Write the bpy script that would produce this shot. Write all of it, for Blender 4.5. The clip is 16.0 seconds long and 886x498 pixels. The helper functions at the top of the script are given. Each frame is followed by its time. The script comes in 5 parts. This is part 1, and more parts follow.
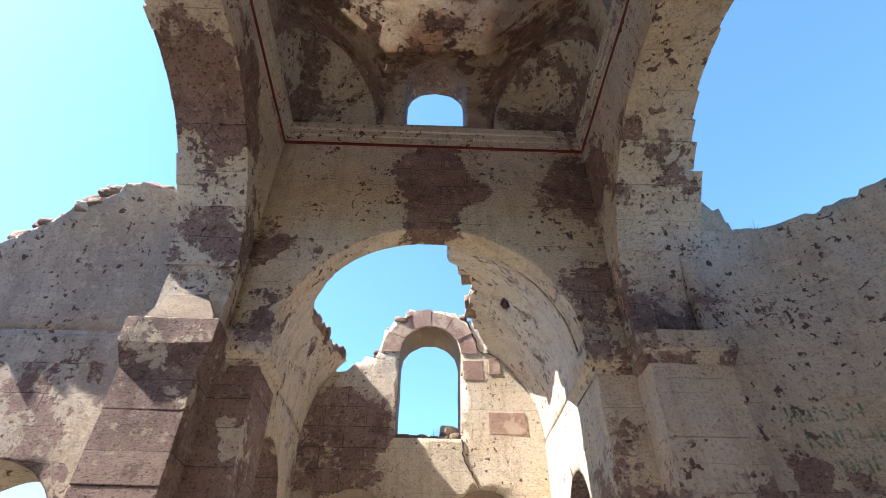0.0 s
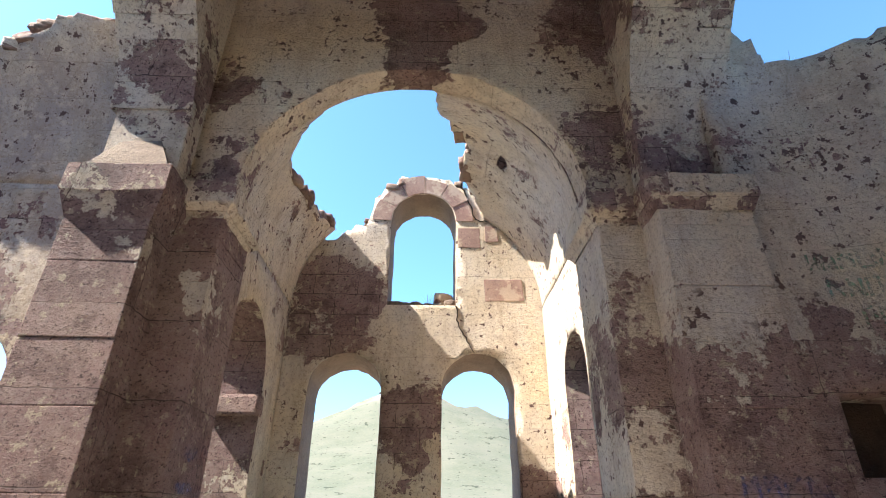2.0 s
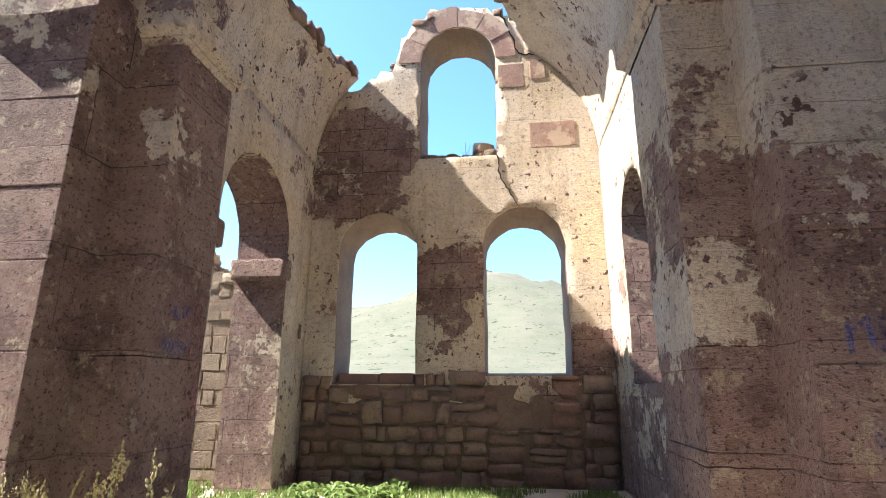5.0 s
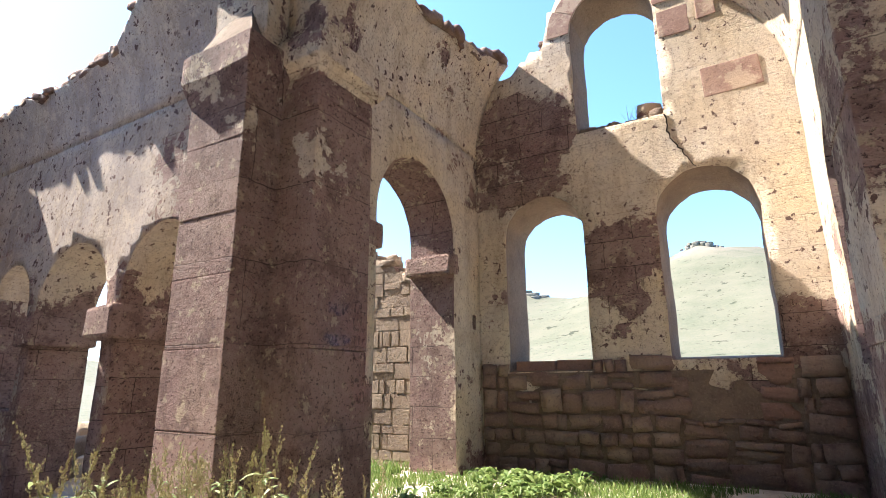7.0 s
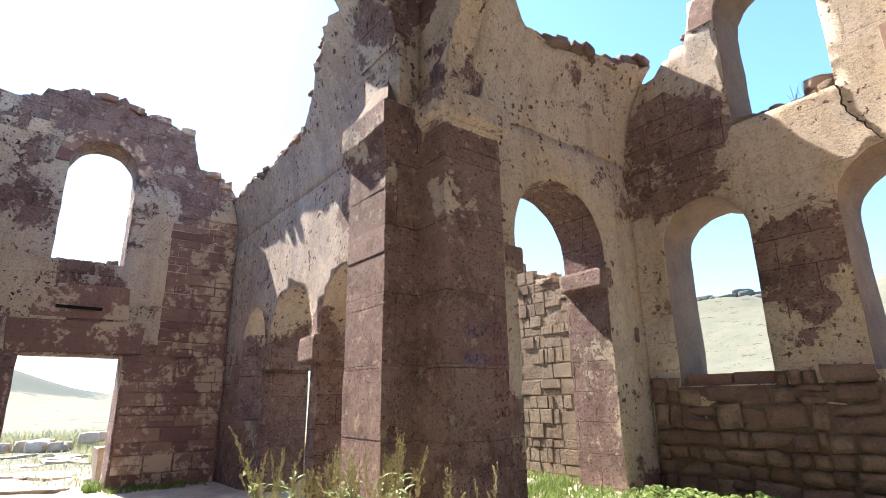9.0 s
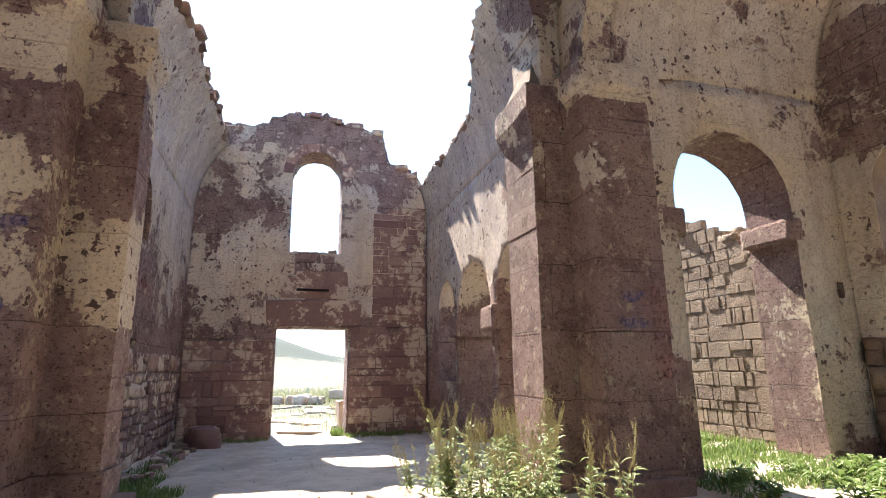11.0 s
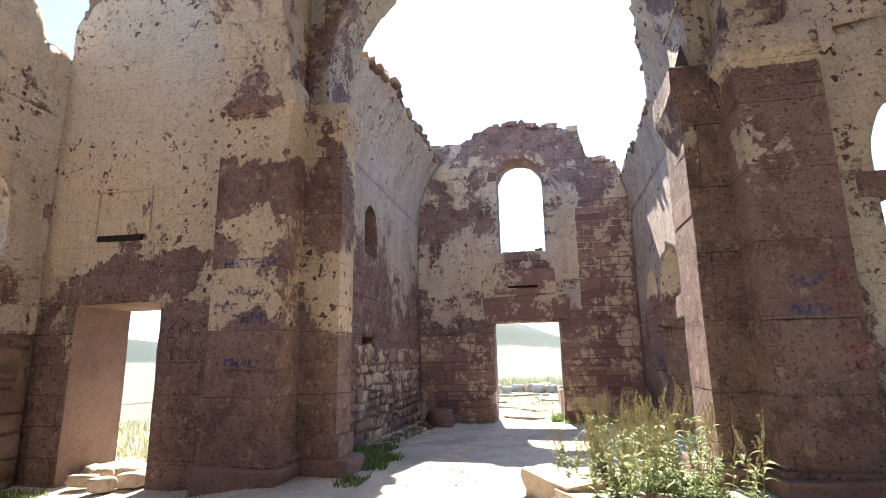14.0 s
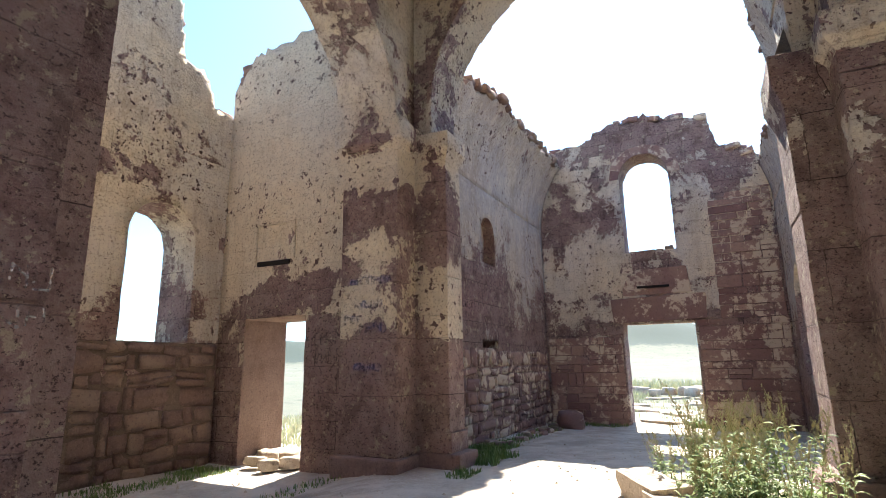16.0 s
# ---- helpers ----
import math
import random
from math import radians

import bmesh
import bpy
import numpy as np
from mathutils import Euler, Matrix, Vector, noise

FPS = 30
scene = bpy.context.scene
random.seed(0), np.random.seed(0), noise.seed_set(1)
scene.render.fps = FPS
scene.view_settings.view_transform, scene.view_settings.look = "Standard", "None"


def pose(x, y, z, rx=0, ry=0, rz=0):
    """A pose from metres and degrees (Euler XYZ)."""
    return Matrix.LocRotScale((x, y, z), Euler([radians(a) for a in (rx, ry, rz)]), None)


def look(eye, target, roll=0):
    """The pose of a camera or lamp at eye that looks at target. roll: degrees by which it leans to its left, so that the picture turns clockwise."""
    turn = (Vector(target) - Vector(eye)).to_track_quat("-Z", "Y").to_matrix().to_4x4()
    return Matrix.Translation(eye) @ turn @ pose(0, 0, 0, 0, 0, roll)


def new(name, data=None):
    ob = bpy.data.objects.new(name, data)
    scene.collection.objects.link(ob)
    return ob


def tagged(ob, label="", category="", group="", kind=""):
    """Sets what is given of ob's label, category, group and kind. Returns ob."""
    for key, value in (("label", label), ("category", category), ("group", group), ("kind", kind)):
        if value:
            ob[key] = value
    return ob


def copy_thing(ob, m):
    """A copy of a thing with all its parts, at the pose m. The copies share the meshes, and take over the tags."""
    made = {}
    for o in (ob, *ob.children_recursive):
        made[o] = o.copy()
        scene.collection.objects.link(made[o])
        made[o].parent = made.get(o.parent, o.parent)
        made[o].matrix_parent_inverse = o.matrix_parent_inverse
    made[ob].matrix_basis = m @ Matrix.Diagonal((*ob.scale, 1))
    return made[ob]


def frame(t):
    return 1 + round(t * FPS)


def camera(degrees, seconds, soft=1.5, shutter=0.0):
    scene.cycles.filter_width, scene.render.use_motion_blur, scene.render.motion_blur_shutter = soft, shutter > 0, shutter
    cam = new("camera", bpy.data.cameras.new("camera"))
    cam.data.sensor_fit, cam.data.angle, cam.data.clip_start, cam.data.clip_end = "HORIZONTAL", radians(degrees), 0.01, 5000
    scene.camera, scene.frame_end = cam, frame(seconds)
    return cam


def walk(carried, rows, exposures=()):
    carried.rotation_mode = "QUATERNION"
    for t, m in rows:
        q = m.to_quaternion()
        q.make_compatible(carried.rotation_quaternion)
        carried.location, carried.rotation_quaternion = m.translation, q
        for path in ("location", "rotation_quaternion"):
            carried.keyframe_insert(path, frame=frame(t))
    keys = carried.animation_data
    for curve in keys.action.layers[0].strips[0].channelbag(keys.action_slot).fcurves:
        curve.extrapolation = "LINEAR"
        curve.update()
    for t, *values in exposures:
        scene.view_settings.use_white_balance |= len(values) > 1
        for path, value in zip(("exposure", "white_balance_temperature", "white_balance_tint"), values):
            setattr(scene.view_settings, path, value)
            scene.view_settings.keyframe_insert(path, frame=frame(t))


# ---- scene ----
cam = camera(79.4, 16.0, soft=0.8)
METRES, EYE, TILT, LEAN, TURN = 8.0, 1.5, 0.0, 0.0, -1.8
ROWS = [
    (0.0, 0.0, 0.0, 0.0, -0.38, 39.45, -0.46),
    (0.5, 0.0112, 0.0339, -0.0002, -0.3, 36.72, -0.31),
    (1.0, 0.0236, 0.0634, -0.0012, -0.08, 33.43, -0.32),
    (1.5, 0.0288, 0.1003, -0.0006, 0.16, 30.33, -0.36),
    (2.0, 0.0361, 0.1313, -0.0018, 0.45, 27.75, -0.38),
    (2.5, 0.0501, 0.163, -0.0005, 0.89, 25.37, -0.26),
    (3.0, 0.0623, 0.1921, -0.0049, 1.6, 22.67, -0.27),
    (3.5, 0.0688, 0.2245, -0.0039, 2.48, 19.93, -0.31),
    (6.0, 0.1509, 0.3482, -0.012, 18.85, 13.5, 0.21),
    (6.5, 0.1736, 0.3599, -0.0148, 25.87, 13.69, 0.37),
    (7.0, 0.2037, 0.3614, -0.015, 32.27, 14.15, 0.48),
    (7.5, 0.233, 0.3782, -0.0146, 38.05, 14.38, 0.61),
    (8.0, 0.2641, 0.3883, -0.0134, 43.9, 15.12, 0.75),
    (8.5, 0.2965, 0.3829, -0.0156, 49.17, 15.98, 0.6),
    (9.0, 0.3266, 0.3837, -0.018, 54.21, 15.98, 0.66),
    (9.5, 0.3583, 0.3936, -0.0197, 59.97, 15.54, 0.77),
    (10.0, 0.3816, 0.396, -0.0222, 65.79, 14.53, 0.67),
    (12.5, 0.5084, 0.4869, -0.0192, 88.8, 11.08, 0.95),
    (13.0, 0.5235, 0.5213, -0.0173, 93.35, 11.13, 1.06),
    (13.5, 0.5344, 0.5415, -0.0141, 98.37, 11.38, 0.99),
    (14.0, 0.5488, 0.5653, -0.0188, 102.52, 11.78, 0.93),
    (14.5, 0.5602, 0.5928, -0.0155, 106.02, 11.89, 1.0),
    (15.0, 0.5692, 0.6267, -0.0152, 109.82, 11.94, 1.04),
    (15.5, 0.5809, 0.6531, -0.014, 114.44, 12.06, 0.99),
    (16.0, 0.5959, 0.679, -0.0126, 118.52, 12.06, 0.89),
]
CX, CY = 0.03, 3.87          # middle of the crossing
walk(cam, [(t, pose(0, 0, EYE, TILT, LEAN, TURN) @ pose(METRES * x, METRES * y, METRES * z, 90 + pitch, roll, yaw)) for t, x, y, z, yaw, pitch, roll in ROWS],
     exposures=[(0.0, 2.15, 6500, 10), (3.5, 2.15, 6500, 10), (6.0, 2.2, 6700, 12), (9.0, 2.15, 6800, 14), (12.5, 2.32, 6800, 14), (14.0, 2.32, 6800, 14), (15.0, 2.42, 6650, 12), (15.5, 2.24, 6550, 10), (16.0, 2.16, 6450, 9)])

# ---------------------------------------------------------------- world and sun
SUN_TO = Vector((1.0, 0.15, -1.12)).normalized()       # way of the sunlight
world = bpy.data.worlds.new("sky")
scene.world = world
world.use_nodes = True
wn = world.node_tree.nodes
sky = wn.new("ShaderNodeTexSky")
sky.sky_type = "NISHITA"
sky.sun_disc = False
sky.sun_elevation = math.asin(-SUN_TO.z)
sky.sun_rotation = math.atan2(-SUN_TO.x, -SUN_TO.y)
sky.altitude = 1200
sky.air_density, sky.dust_density, sky.ozone_density = 1.0, 1.3, 3.0
wn["Background"].inputs[1].default_value = 0.12
clear = wn.new("ShaderNodeMix")
clear.data_type, clear.blend_type = "RGBA", "MULTIPLY"
clear.inputs[0].default_value = 1.0
clear.inputs[7].default_value = (0.71, 0.965, 1.10, 1.0)      # thin, dry highland air
world.node_tree.links.new(sky.outputs[0], clear.inputs[6])
world.node_tree.links.new(clear.outputs[2], wn["Background"].inputs[0])
sun = new("sun", bpy.data.lights.new("sun", "SUN"))
sun.data.energy, sun.data.angle, sun.data.color = 5.0, radians(0.55), (1.0, 0.93, 0.84)
sun.matrix_world = look((0, 0, 30), Vector((0, 0, 30)) + SUN_TO)


# ---------------------------------------------------------------- materials
class Nodes:
    """Short-hand for building a node material."""

    def __init__(self, name):
        self.mat = bpy.data.materials.new(name)
        self.mat.use_nodes = True
        self.tree = self.mat.node_tree
        self.bsdf = self.tree.nodes["Principled BSDF"]
        self.bsdf.inputs["Specular IOR Level"].default_value = 0.25
        self.pos = self.add("ShaderNodeNewGeometry").outputs["Position"]

    def add(self, kind, **props):
        n = self.tree.nodes.new(kind)
        for k, v in props.items():
            if k == "operation":
                n.operation = v
            elif k == "data_type":
                n.data_type = v
            elif k == "blend_type":
                n.blend_type = v
        return n

    def put(self, socket, value):
        if isinstance(value, bpy.types.NodeSocket):
            self.tree.links.new(value, socket)
        else:
            socket.default_value = value

    def math(self, op, a, b=0.0, clamp=False):
        n = self.add("ShaderNodeMath", operation=op)
        n.use_clamp = clamp
        self.put(n.inputs[0], a)
        self.put(n.inputs[1], b)
        return n.outputs[0]

    def vec(self, op, a, b=(0, 0, 0)):
        n = self.add("ShaderNodeVectorMath", operation=op)
        self.put(n.inputs[0], a)
        self.put(n.inputs[1], b)
        return n.outputs["Value"] if op in ("DISTANCE", "LENGTH") else n.outputs[0]

    def noise(self, scale, detail=5.0, rough=0.6, vector=None, colour=False):
        n = self.add("ShaderNodeTexNoise")
        self.put(n.inputs["Vector"], self.pos if vector is None else vector)
        n.inputs["Scale"].default_value, n.inputs["Detail"].default_value, n.inputs["Roughness"].default_value = scale, detail, rough
        return n.outputs["Color"] if colour else n.outputs[0]

    def span(self, value, a, b, c=0.0, d=1.0):
        n = self.add("ShaderNodeMapRange")
        n.clamp = True
        for i, v in enumerate((value, a, b, c, d)):
            self.put(n.inputs[i], v)
        return n.outputs[0]

    def mix(self, fac, a, b, blend="MIX"):
        n = self.add("ShaderNodeMix", data_type="RGBA", blend_type=blend)
        self.put(n.inputs[0], fac)
        for i, v in ((6, a), (7, b)):
            self.put(n.inputs[i], v if isinstance(v, bpy.types.NodeSocket) else (*v, 1.0))
        return n.outputs[2]

    def done(self, colour, rough=0.9, height=None, depth=0.02):
        self.put(self.bsdf.inputs["Base Color"], colour if isinstance(colour, bpy.types.NodeSocket) else (*colour, 1.0))
        self.put(self.bsdf.inputs["Roughness"], rough)
        if height is not None:
            b = self.add("ShaderNodeBump")
            b.inputs["Strength"].default_value = 1.0
            b.inputs["Distance"].default_value = depth
            self.put(b.inputs["Height"], height)
            self.put(self.bsdf.inputs["Normal"], b.outputs[0])
        return self.mat


STONE_A, STONE_B, STONE_C = (0.39, 0.245, 0.225), (0.48, 0.335, 0.28), (0.26, 0.152, 0.145)
PLASTER_A, PLASTER_B = (0.74, 0.605, 0.43), (0.70, 0.62, 0.535)


def masonry(name, z0=2.6, slope=0.10, bias=0.0, blobs=(), block=(0.95, 0.46), tint=1.0, pink=0.0, whole=0.16, grey=0.0):
    """Weathered red tuff ashlar under remains of lime plaster, which is lost low down and in patches (blobs: x, y, z, radius, weight; a weight above 0 keeps plaster)."""
    n = Nodes(name)
    warp = n.vec("SCALE", n.vec("SUBTRACT", n.noise(1.1, 5, 0.65, colour=True), (0.5, 0.5, 0.5)))
    warp.node.inputs["Scale"].default_value = 1.5
    bent = n.vec("ADD", n.pos, warp)
    small = n.vec("SCALE", n.vec("SUBTRACT", n.noise(5.0, 3, colour=True), (0.5, 0.5, 0.5)))
    small.node.inputs["Scale"].default_value = 0.05
    near = n.vec("ADD", n.pos, small)
    sep = n.add("ShaderNodeSeparateXYZ")
    n.put(sep.inputs[0], near)
    flat = n.add("ShaderNodeCombineXYZ")
    n.put(flat.inputs[0], n.math("ADD", sep.outputs[0], sep.outputs[1]))
    n.put(flat.inputs[1], sep.outputs[2])
    brick = n.add("ShaderNodeTexBrick")
    n.put(brick.inputs["Vector"], flat.outputs[0])
    for key, v in (("Scale", 1.0), ("Mortar Size", 0.008), ("Mortar Smooth", 0.6), ("Brick Width", block[0]), ("Row Height", block[1]), ("Bias", 0.0)):
        brick.inputs[key].default_value = v
    brick.inputs["Color1"].default_value, brick.inputs["Color2"].default_value, brick.inputs["Mortar"].default_value = (0, 0, 0, 1), (1, 1, 1, 1), (0.5, 0.5, 0.5, 1)
    joint = n.math("MULTIPLY", brick.outputs["Fac"], n.span(n.noise(0.9, 3), 0.40, 0.62, 0.25, 1.0))
    per = n.span(brick.outputs["Color"], 0.0, 1.0)
    # where plaster is left: large fields, lobed flakes, small islands, and whole stones that lost or kept theirs
    big, mid, fine = n.noise(0.55, 3, 0.55), n.noise(1.9, 9, 0.69), n.noise(8.0, 6, 0.7)
    m = n.math("ADD", n.math("MULTIPLY", big, 0.9), n.math("MULTIPLY", mid, 1.0))
    m = n.math("ADD", m, n.math("MULTIPLY", fine, 0.62))
    m = n.math("ADD", m, n.math("MULTIPLY", n.math("SUBTRACT", per, 0.5), whole))
    sz = n.add("ShaderNodeSeparateXYZ")
    n.put(sz.inputs[0], n.pos)
    grade = n.math("MULTIPLY", n.math("SUBTRACT", sz.outputs[2], z0), slope)
    grade = n.math("MAXIMUM", n.math("MINIMUM", grade, 0.26), -0.40)
    m = n.math("ADD", n.math("ADD", m, grade), bias - 0.305)
    for x, y, z, r, w in blobs:
        m = n.math("ADD", m, n.span(n.vec("DISTANCE", bent, (x, y, z)), 0.35 * r, r, w, 0.0))
    keep = n.span(m, 0.964, 0.972)
    thick = n.span(m, 0.955, 0.985)
    # stone
    stone = n.mix(n.span(n.noise(1.3, 5), 0.38, 0.66), STONE_A, STONE_B)
    stone = n.mix(n.math("MULTIPLY", per, 0.65), stone, STONE_C)
    stone = n.mix(n.span(n.noise(0.6, 4), 0.5, 0.75, 0.0, 0.5), stone, (0.29, 0.212, 0.15))
    pits = n.vec("MULTIPLY", n.pos, (1.0, 1.0, 1.3))
    stone = n.mix(n.span(n.noise(6.5, 6, 0.75, pits), 0.48, 0.62, 0.0, 0.5), stone, (0.50, 0.37, 0.315))
    stone = n.mix(n.span(n.noise(34, 5, 0.8), 0.50, 0.62, 0.0, 0.5), stone, (0.48, 0.365, 0.315))
    stone = n.mix(n.span(n.noise(2.4, 6, 0.75), 0.50, 0.62, 0.0, 0.6), stone, (0.15, 0.085, 0.08))
    stone = n.mix(n.span(n.noise(19, 5, 0.8, pits), 0.555, 0.60, 0.0, 0.85), stone, (0.065, 0.036, 0.034))
    stone = n.mix(n.span(n.noise(5.5, 7, 0.75), 0.585, 0.605, 0.0, 0.8), stone, (0.58, 0.475, 0.345))
    stone = n.mix(n.math("MULTIPLY", joint, 0.85), stone, (0.055, 0.036, 0.03))
    # plaster
    stretch = n.vec("MULTIPLY", n.pos, (3.2, 3.2, 0.45))
    lime = n.mix(n.span(n.noise(0.5, 4), 0.36, 0.62, 0.0, 0.25 if grey < 0 else 1.0), PLASTER_A, PLASTER_B)
    if grey > 0:
        lime = n.mix(n.span(n.noise(0.8, 7, 0.7, n.vec("MULTIPLY", n.pos, (1.6, 1.6, 0.5))), 0.38, 0.60, 0.25 * grey, grey), lime, (0.37, 0.31, 0.29))
    lime = n.mix(n.span(n.noise(1.0, 6, 0.68, stretch), 0.50, 0.70, 0.0, 0.25 if grey < 0 else 0.5), lime, (0.41, 0.30, 0.20))
    lime = n.mix(n.span(n.noise(1.6, 8, 0.75), 0.50, 0.64, 0.0, 0.22 if grey < 0 else 0.45), lime, (0.40, 0.30, 0.21))
    lime = n.mix(n.span(n.noise(4.5, 8, 0.8), 0.50, 0.60, 0.0, 0.5), lime, (0.80, 0.70, 0.54))
    lime = n.mix(n.span(n.noise(22, 5, 0.8), 0.53, 0.60, 0.0, 0.6), lime, (0.33, 0.24, 0.175))
    chips = n.math("MULTIPLY", n.span(n.noise(8.0, 5, 0.62), 0.60, 0.615, 0.0, 0.95), n.span(n.noise(0.75, 3, 0.6), 0.46, 0.52))
    spots = n.span(n.noise(24, 3, 0.6), 0.675, 0.69, 0.0, 0.9)
    chips = n.math("MAXIMUM", chips, spots)
    lime = n.mix(chips, lime, (0.13, 0.075, 0.065))
    if pink:
        lime = n.mix(n.span(n.noise(0.9, 4), 0.45, 0.65, 0.0, pink), lime, (0.42, 0.24, 0.17))
    lime = n.mix(n.math("MULTIPLY", joint, 0.25), lime, (0.18, 0.12, 0.085))
    rim = n.math("MULTIPLY", n.span(m, 0.972, 0.99, 1.0, 0.0), 0.35)
    lime = n.mix(rim, lime, (0.80, 0.69, 0.52))
    colour = n.mix(keep, stone, lime)
    if tint != 1.0:
        colour = n.mix(1.0, colour, (tint, tint, tint), "MULTIPLY")
    h = n.math("MULTIPLY", thick, 0.8)
    h = n.math("SUBTRACT", h, n.math("MULTIPLY", joint, n.span(keep, 0, 1, 1.1, 0.35)))
    h = n.math("SUBTRACT", h, n.math("MULTIPLY", n.math("MULTIPLY", chips, keep), 0.4))
    rough_part = n.math("ADD", n.math("MULTIPLY", n.noise(19, 5, 0.8, pits), 2.6), n.math("MULTIPLY", n.noise(4, 5, 0.65), 1.3))
    h = n.math("ADD", h, n.math("MULTIPLY", rough_part, n.span(keep, 0, 1, 1.0, 0.45)))
    return n.done(colour, 0.92, h, 0.05)


def stone_material(name, a, b, c, scale=1.0, bump=0.02, lime=0.0):
    """Bare stone, with its own shade for each piece."""
    n = Nodes(name)
    info = n.add("ShaderNodeObjectInfo")
    island = n.add("ShaderNodeNewGeometry")
    own = n.math("FRACT", n.math("ADD", info.outputs["Random"], island.outputs["Random Per Island"]))
    col = n.mix(n.span(own, 0.1, 0.9), a, b)
    col = n.mix(n.span(n.noise(2.3 * scale, 5), 0.42, 0.70), col, c)
    col = n.mix(n.span(n.noise(30 * scale, 4, 0.75), 0.5, 0.75, 0.0, 0.5), col, tuple(min(1, 1.75 * v) for v in a))
    col = n.mix(n.span(n.noise(17 * scale, 4, 0.7), 0.55, 0.72, 0.0, 0.6), col, tuple(0.35 * v for v in a))
    if lime:
        col = n.mix(n.span(n.math("ADD", n.math("MULTIPLY", n.noise(1.1, 3), 0.5), n.math("MULTIPLY", n.noise(5.0, 7, 0.75), 0.5)), 0.515, 0.545, 0.0, lime), col, (0.58, 0.48, 0.36))
    h = n.math("ADD", n.noise(9 * scale, 6, 0.75), n.math("MULTIPLY", n.noise(30 * scale, 4, 0.75), 0.8))
    return n.done(col, 0.95, h, bump)


m_wall_n = masonry("plaster_north_arm", 2.2, 0.08, 0.12, [(-2.2, 11.75, 6.6, 0.9, -0.3), (-1.2, 11.75, 6.0, 0.8, -0.25), (0.6, 11.75, 5.0, 0.6, -0.2), (-2.7, 10.2, 6.1, 0.6, -0.3), (2.3, 11.75, 2.1, 0.6, -0.4),(-1.7, 11.75, 5.65, 1.9, -0.36), (-0.1, 11.75, 3.3, 0.95, -0.45), (-0.05, 11.75, 2.55, 0.6, -0.3), (1.5, 11.75, 7.0, 1.0, -0.12), (2.2, 11.75, 4.5, 1.6, 0.25), (-1.0, 11.75, 7.4, 1.0, -0.2)])
m_wall_w = masonry("plaster_west_wall", 3.1, 0.02, -0.10, [(-12, 2.2, 4.7, 1.3, 0.3), (-12, 5.3, 4.5, 0.9, 0.32), (-12, 3.8, 8.4, 1.7, -0.12), (-12, 1.2, 0.9, 1.3, -0.3), (-12, 1.9, 3.3, 1.9, 0.28), (-12, 5.6, 5.0, 1.5, 0.16), (-12, 5.2, 3.6, 1.0, 0.2), (-12, 6.6, 3.4, 1.2, -0.2)], block=(0.7, 0.36))
m_wall_nn = masonry("plaster_nave_north", 3.0, 0.10, 0.05, [(-8.5, 7.15, 5.0, 3.0, 0.12), (-5.2, 7.15, 4.7, 1.2, -0.15), (-10.0, 7.15, 4.6, 1.2, -0.12)], grey=0.75)
m_wall_ns = masonry("plaster_nave_south", 3.4, 0.12, -0.02, [], grey=0.6)
m_cross = masonry("plaster_crossing", 4.0, 0.02, 0.10, [(0.1, 6.95, 8.7, 1.0, -0.55), (0.1, 6.95, 9.3, 1.3, -0.4), (0.0, 6.95, 7.8, 0.8, -0.4), (2.9, 6.95, 8.6, 1.3, -0.35), (2.6, 6.95, 6.6, 0.8, -0.25), (-2.6, 6.95, 7.2, 0.6, -0.3), (-3.4, 5.0, 8.6, 1.5, -0.4), (3.5, 5.2, 8.2, 0.8, -0.2)])
m_dome = masonry("plaster_dome", 11.0, 0.0, 0.06, [(0.0, 3.9, 15.6, 2.2, 0.1)], block=(0.6, 0.4), pink=0.8, tint=0.85)
m_pier = masonry("plaster_pier", 4.4, 0.09, -0.12, [(-2.35, 7.25, 4.0, 0.42, 0.45), (-2.35, 7.2, 3.4, 0.4, 0.2), (-3.3, 6.42, 5.9, 1.4, 0.3)], block=(7.3, 0.9))
m_pier_sw = masonry("plaster_pier_southwest", 2.9, 0.13, 0.06, [(-2.35, 0.25, 3.95, 0.8, -0.55), (-2.35, 0.3, 4.9, 0.7, 0.2), (-2.35, 0.2, 3.2, 0.5, 0.25), (-2.9, 1.3, 4.0, 1.0, -0.5), (-3.1, 1.4, 2.55, 0.65, 0.3), (-2.35, 0.2, 2.3, 0.6, 0.12)], block=(7.3, 0.9), grey=-1)
m_pier_ne = masonry("plaster_pier_northeast", 3.6, 0.22, 0.10, [(2.7, 6.95, 4.0, 0.5, -0.2), (2.43, 7.6, 2.0, 1.0, 0.28), (2.6, 6.95, 2.4, 0.6, 0.15), (3.6, 6.42, 3.9, 0.9, 0.2)], block=(7.3, 0.9))
m_apse = masonry("plaster_apse", 3.3, 0.42, 0.10, [(4.3, 6.4, 6.0, 1.4, -0.1), (4.6, 6.4, 3.7, 0.5, -0.35)], block=(1.2, 0.55), grey=0.4)
m_wall_s = masonry("plaster_south_arm", 2.9, 0.2, 0.08, [(-2.7, -2.3, 2.75, 0.8, -0.42), (-2.7, -1.1, 2.75, 0.7, -0.4), (-2.7, -1.9, 3.75, 0.35, -0.3), (-2.7, -3.2, 2.3, 0.6, -0.2), (-2.7, -1.0, 5.0, 1.5, 0.15)], grey=-1)
m_wall_s_end = masonry("plaster_south_end", 2.2, 0.06, -0.08, [(-0.4, -3.6, 3.8, 1.0, 0.25), (-2.2, -3.6, 3.4, 0.5, 0.2)])
m_vault = masonry("plaster_vault", 5.0, 0.02, 0.16, [], block=(0.7, 0.4))
m_arcade = masonry("arcade_soffit", 3.05, 0.6, 0.05, [], block=(0.8, 0.5))
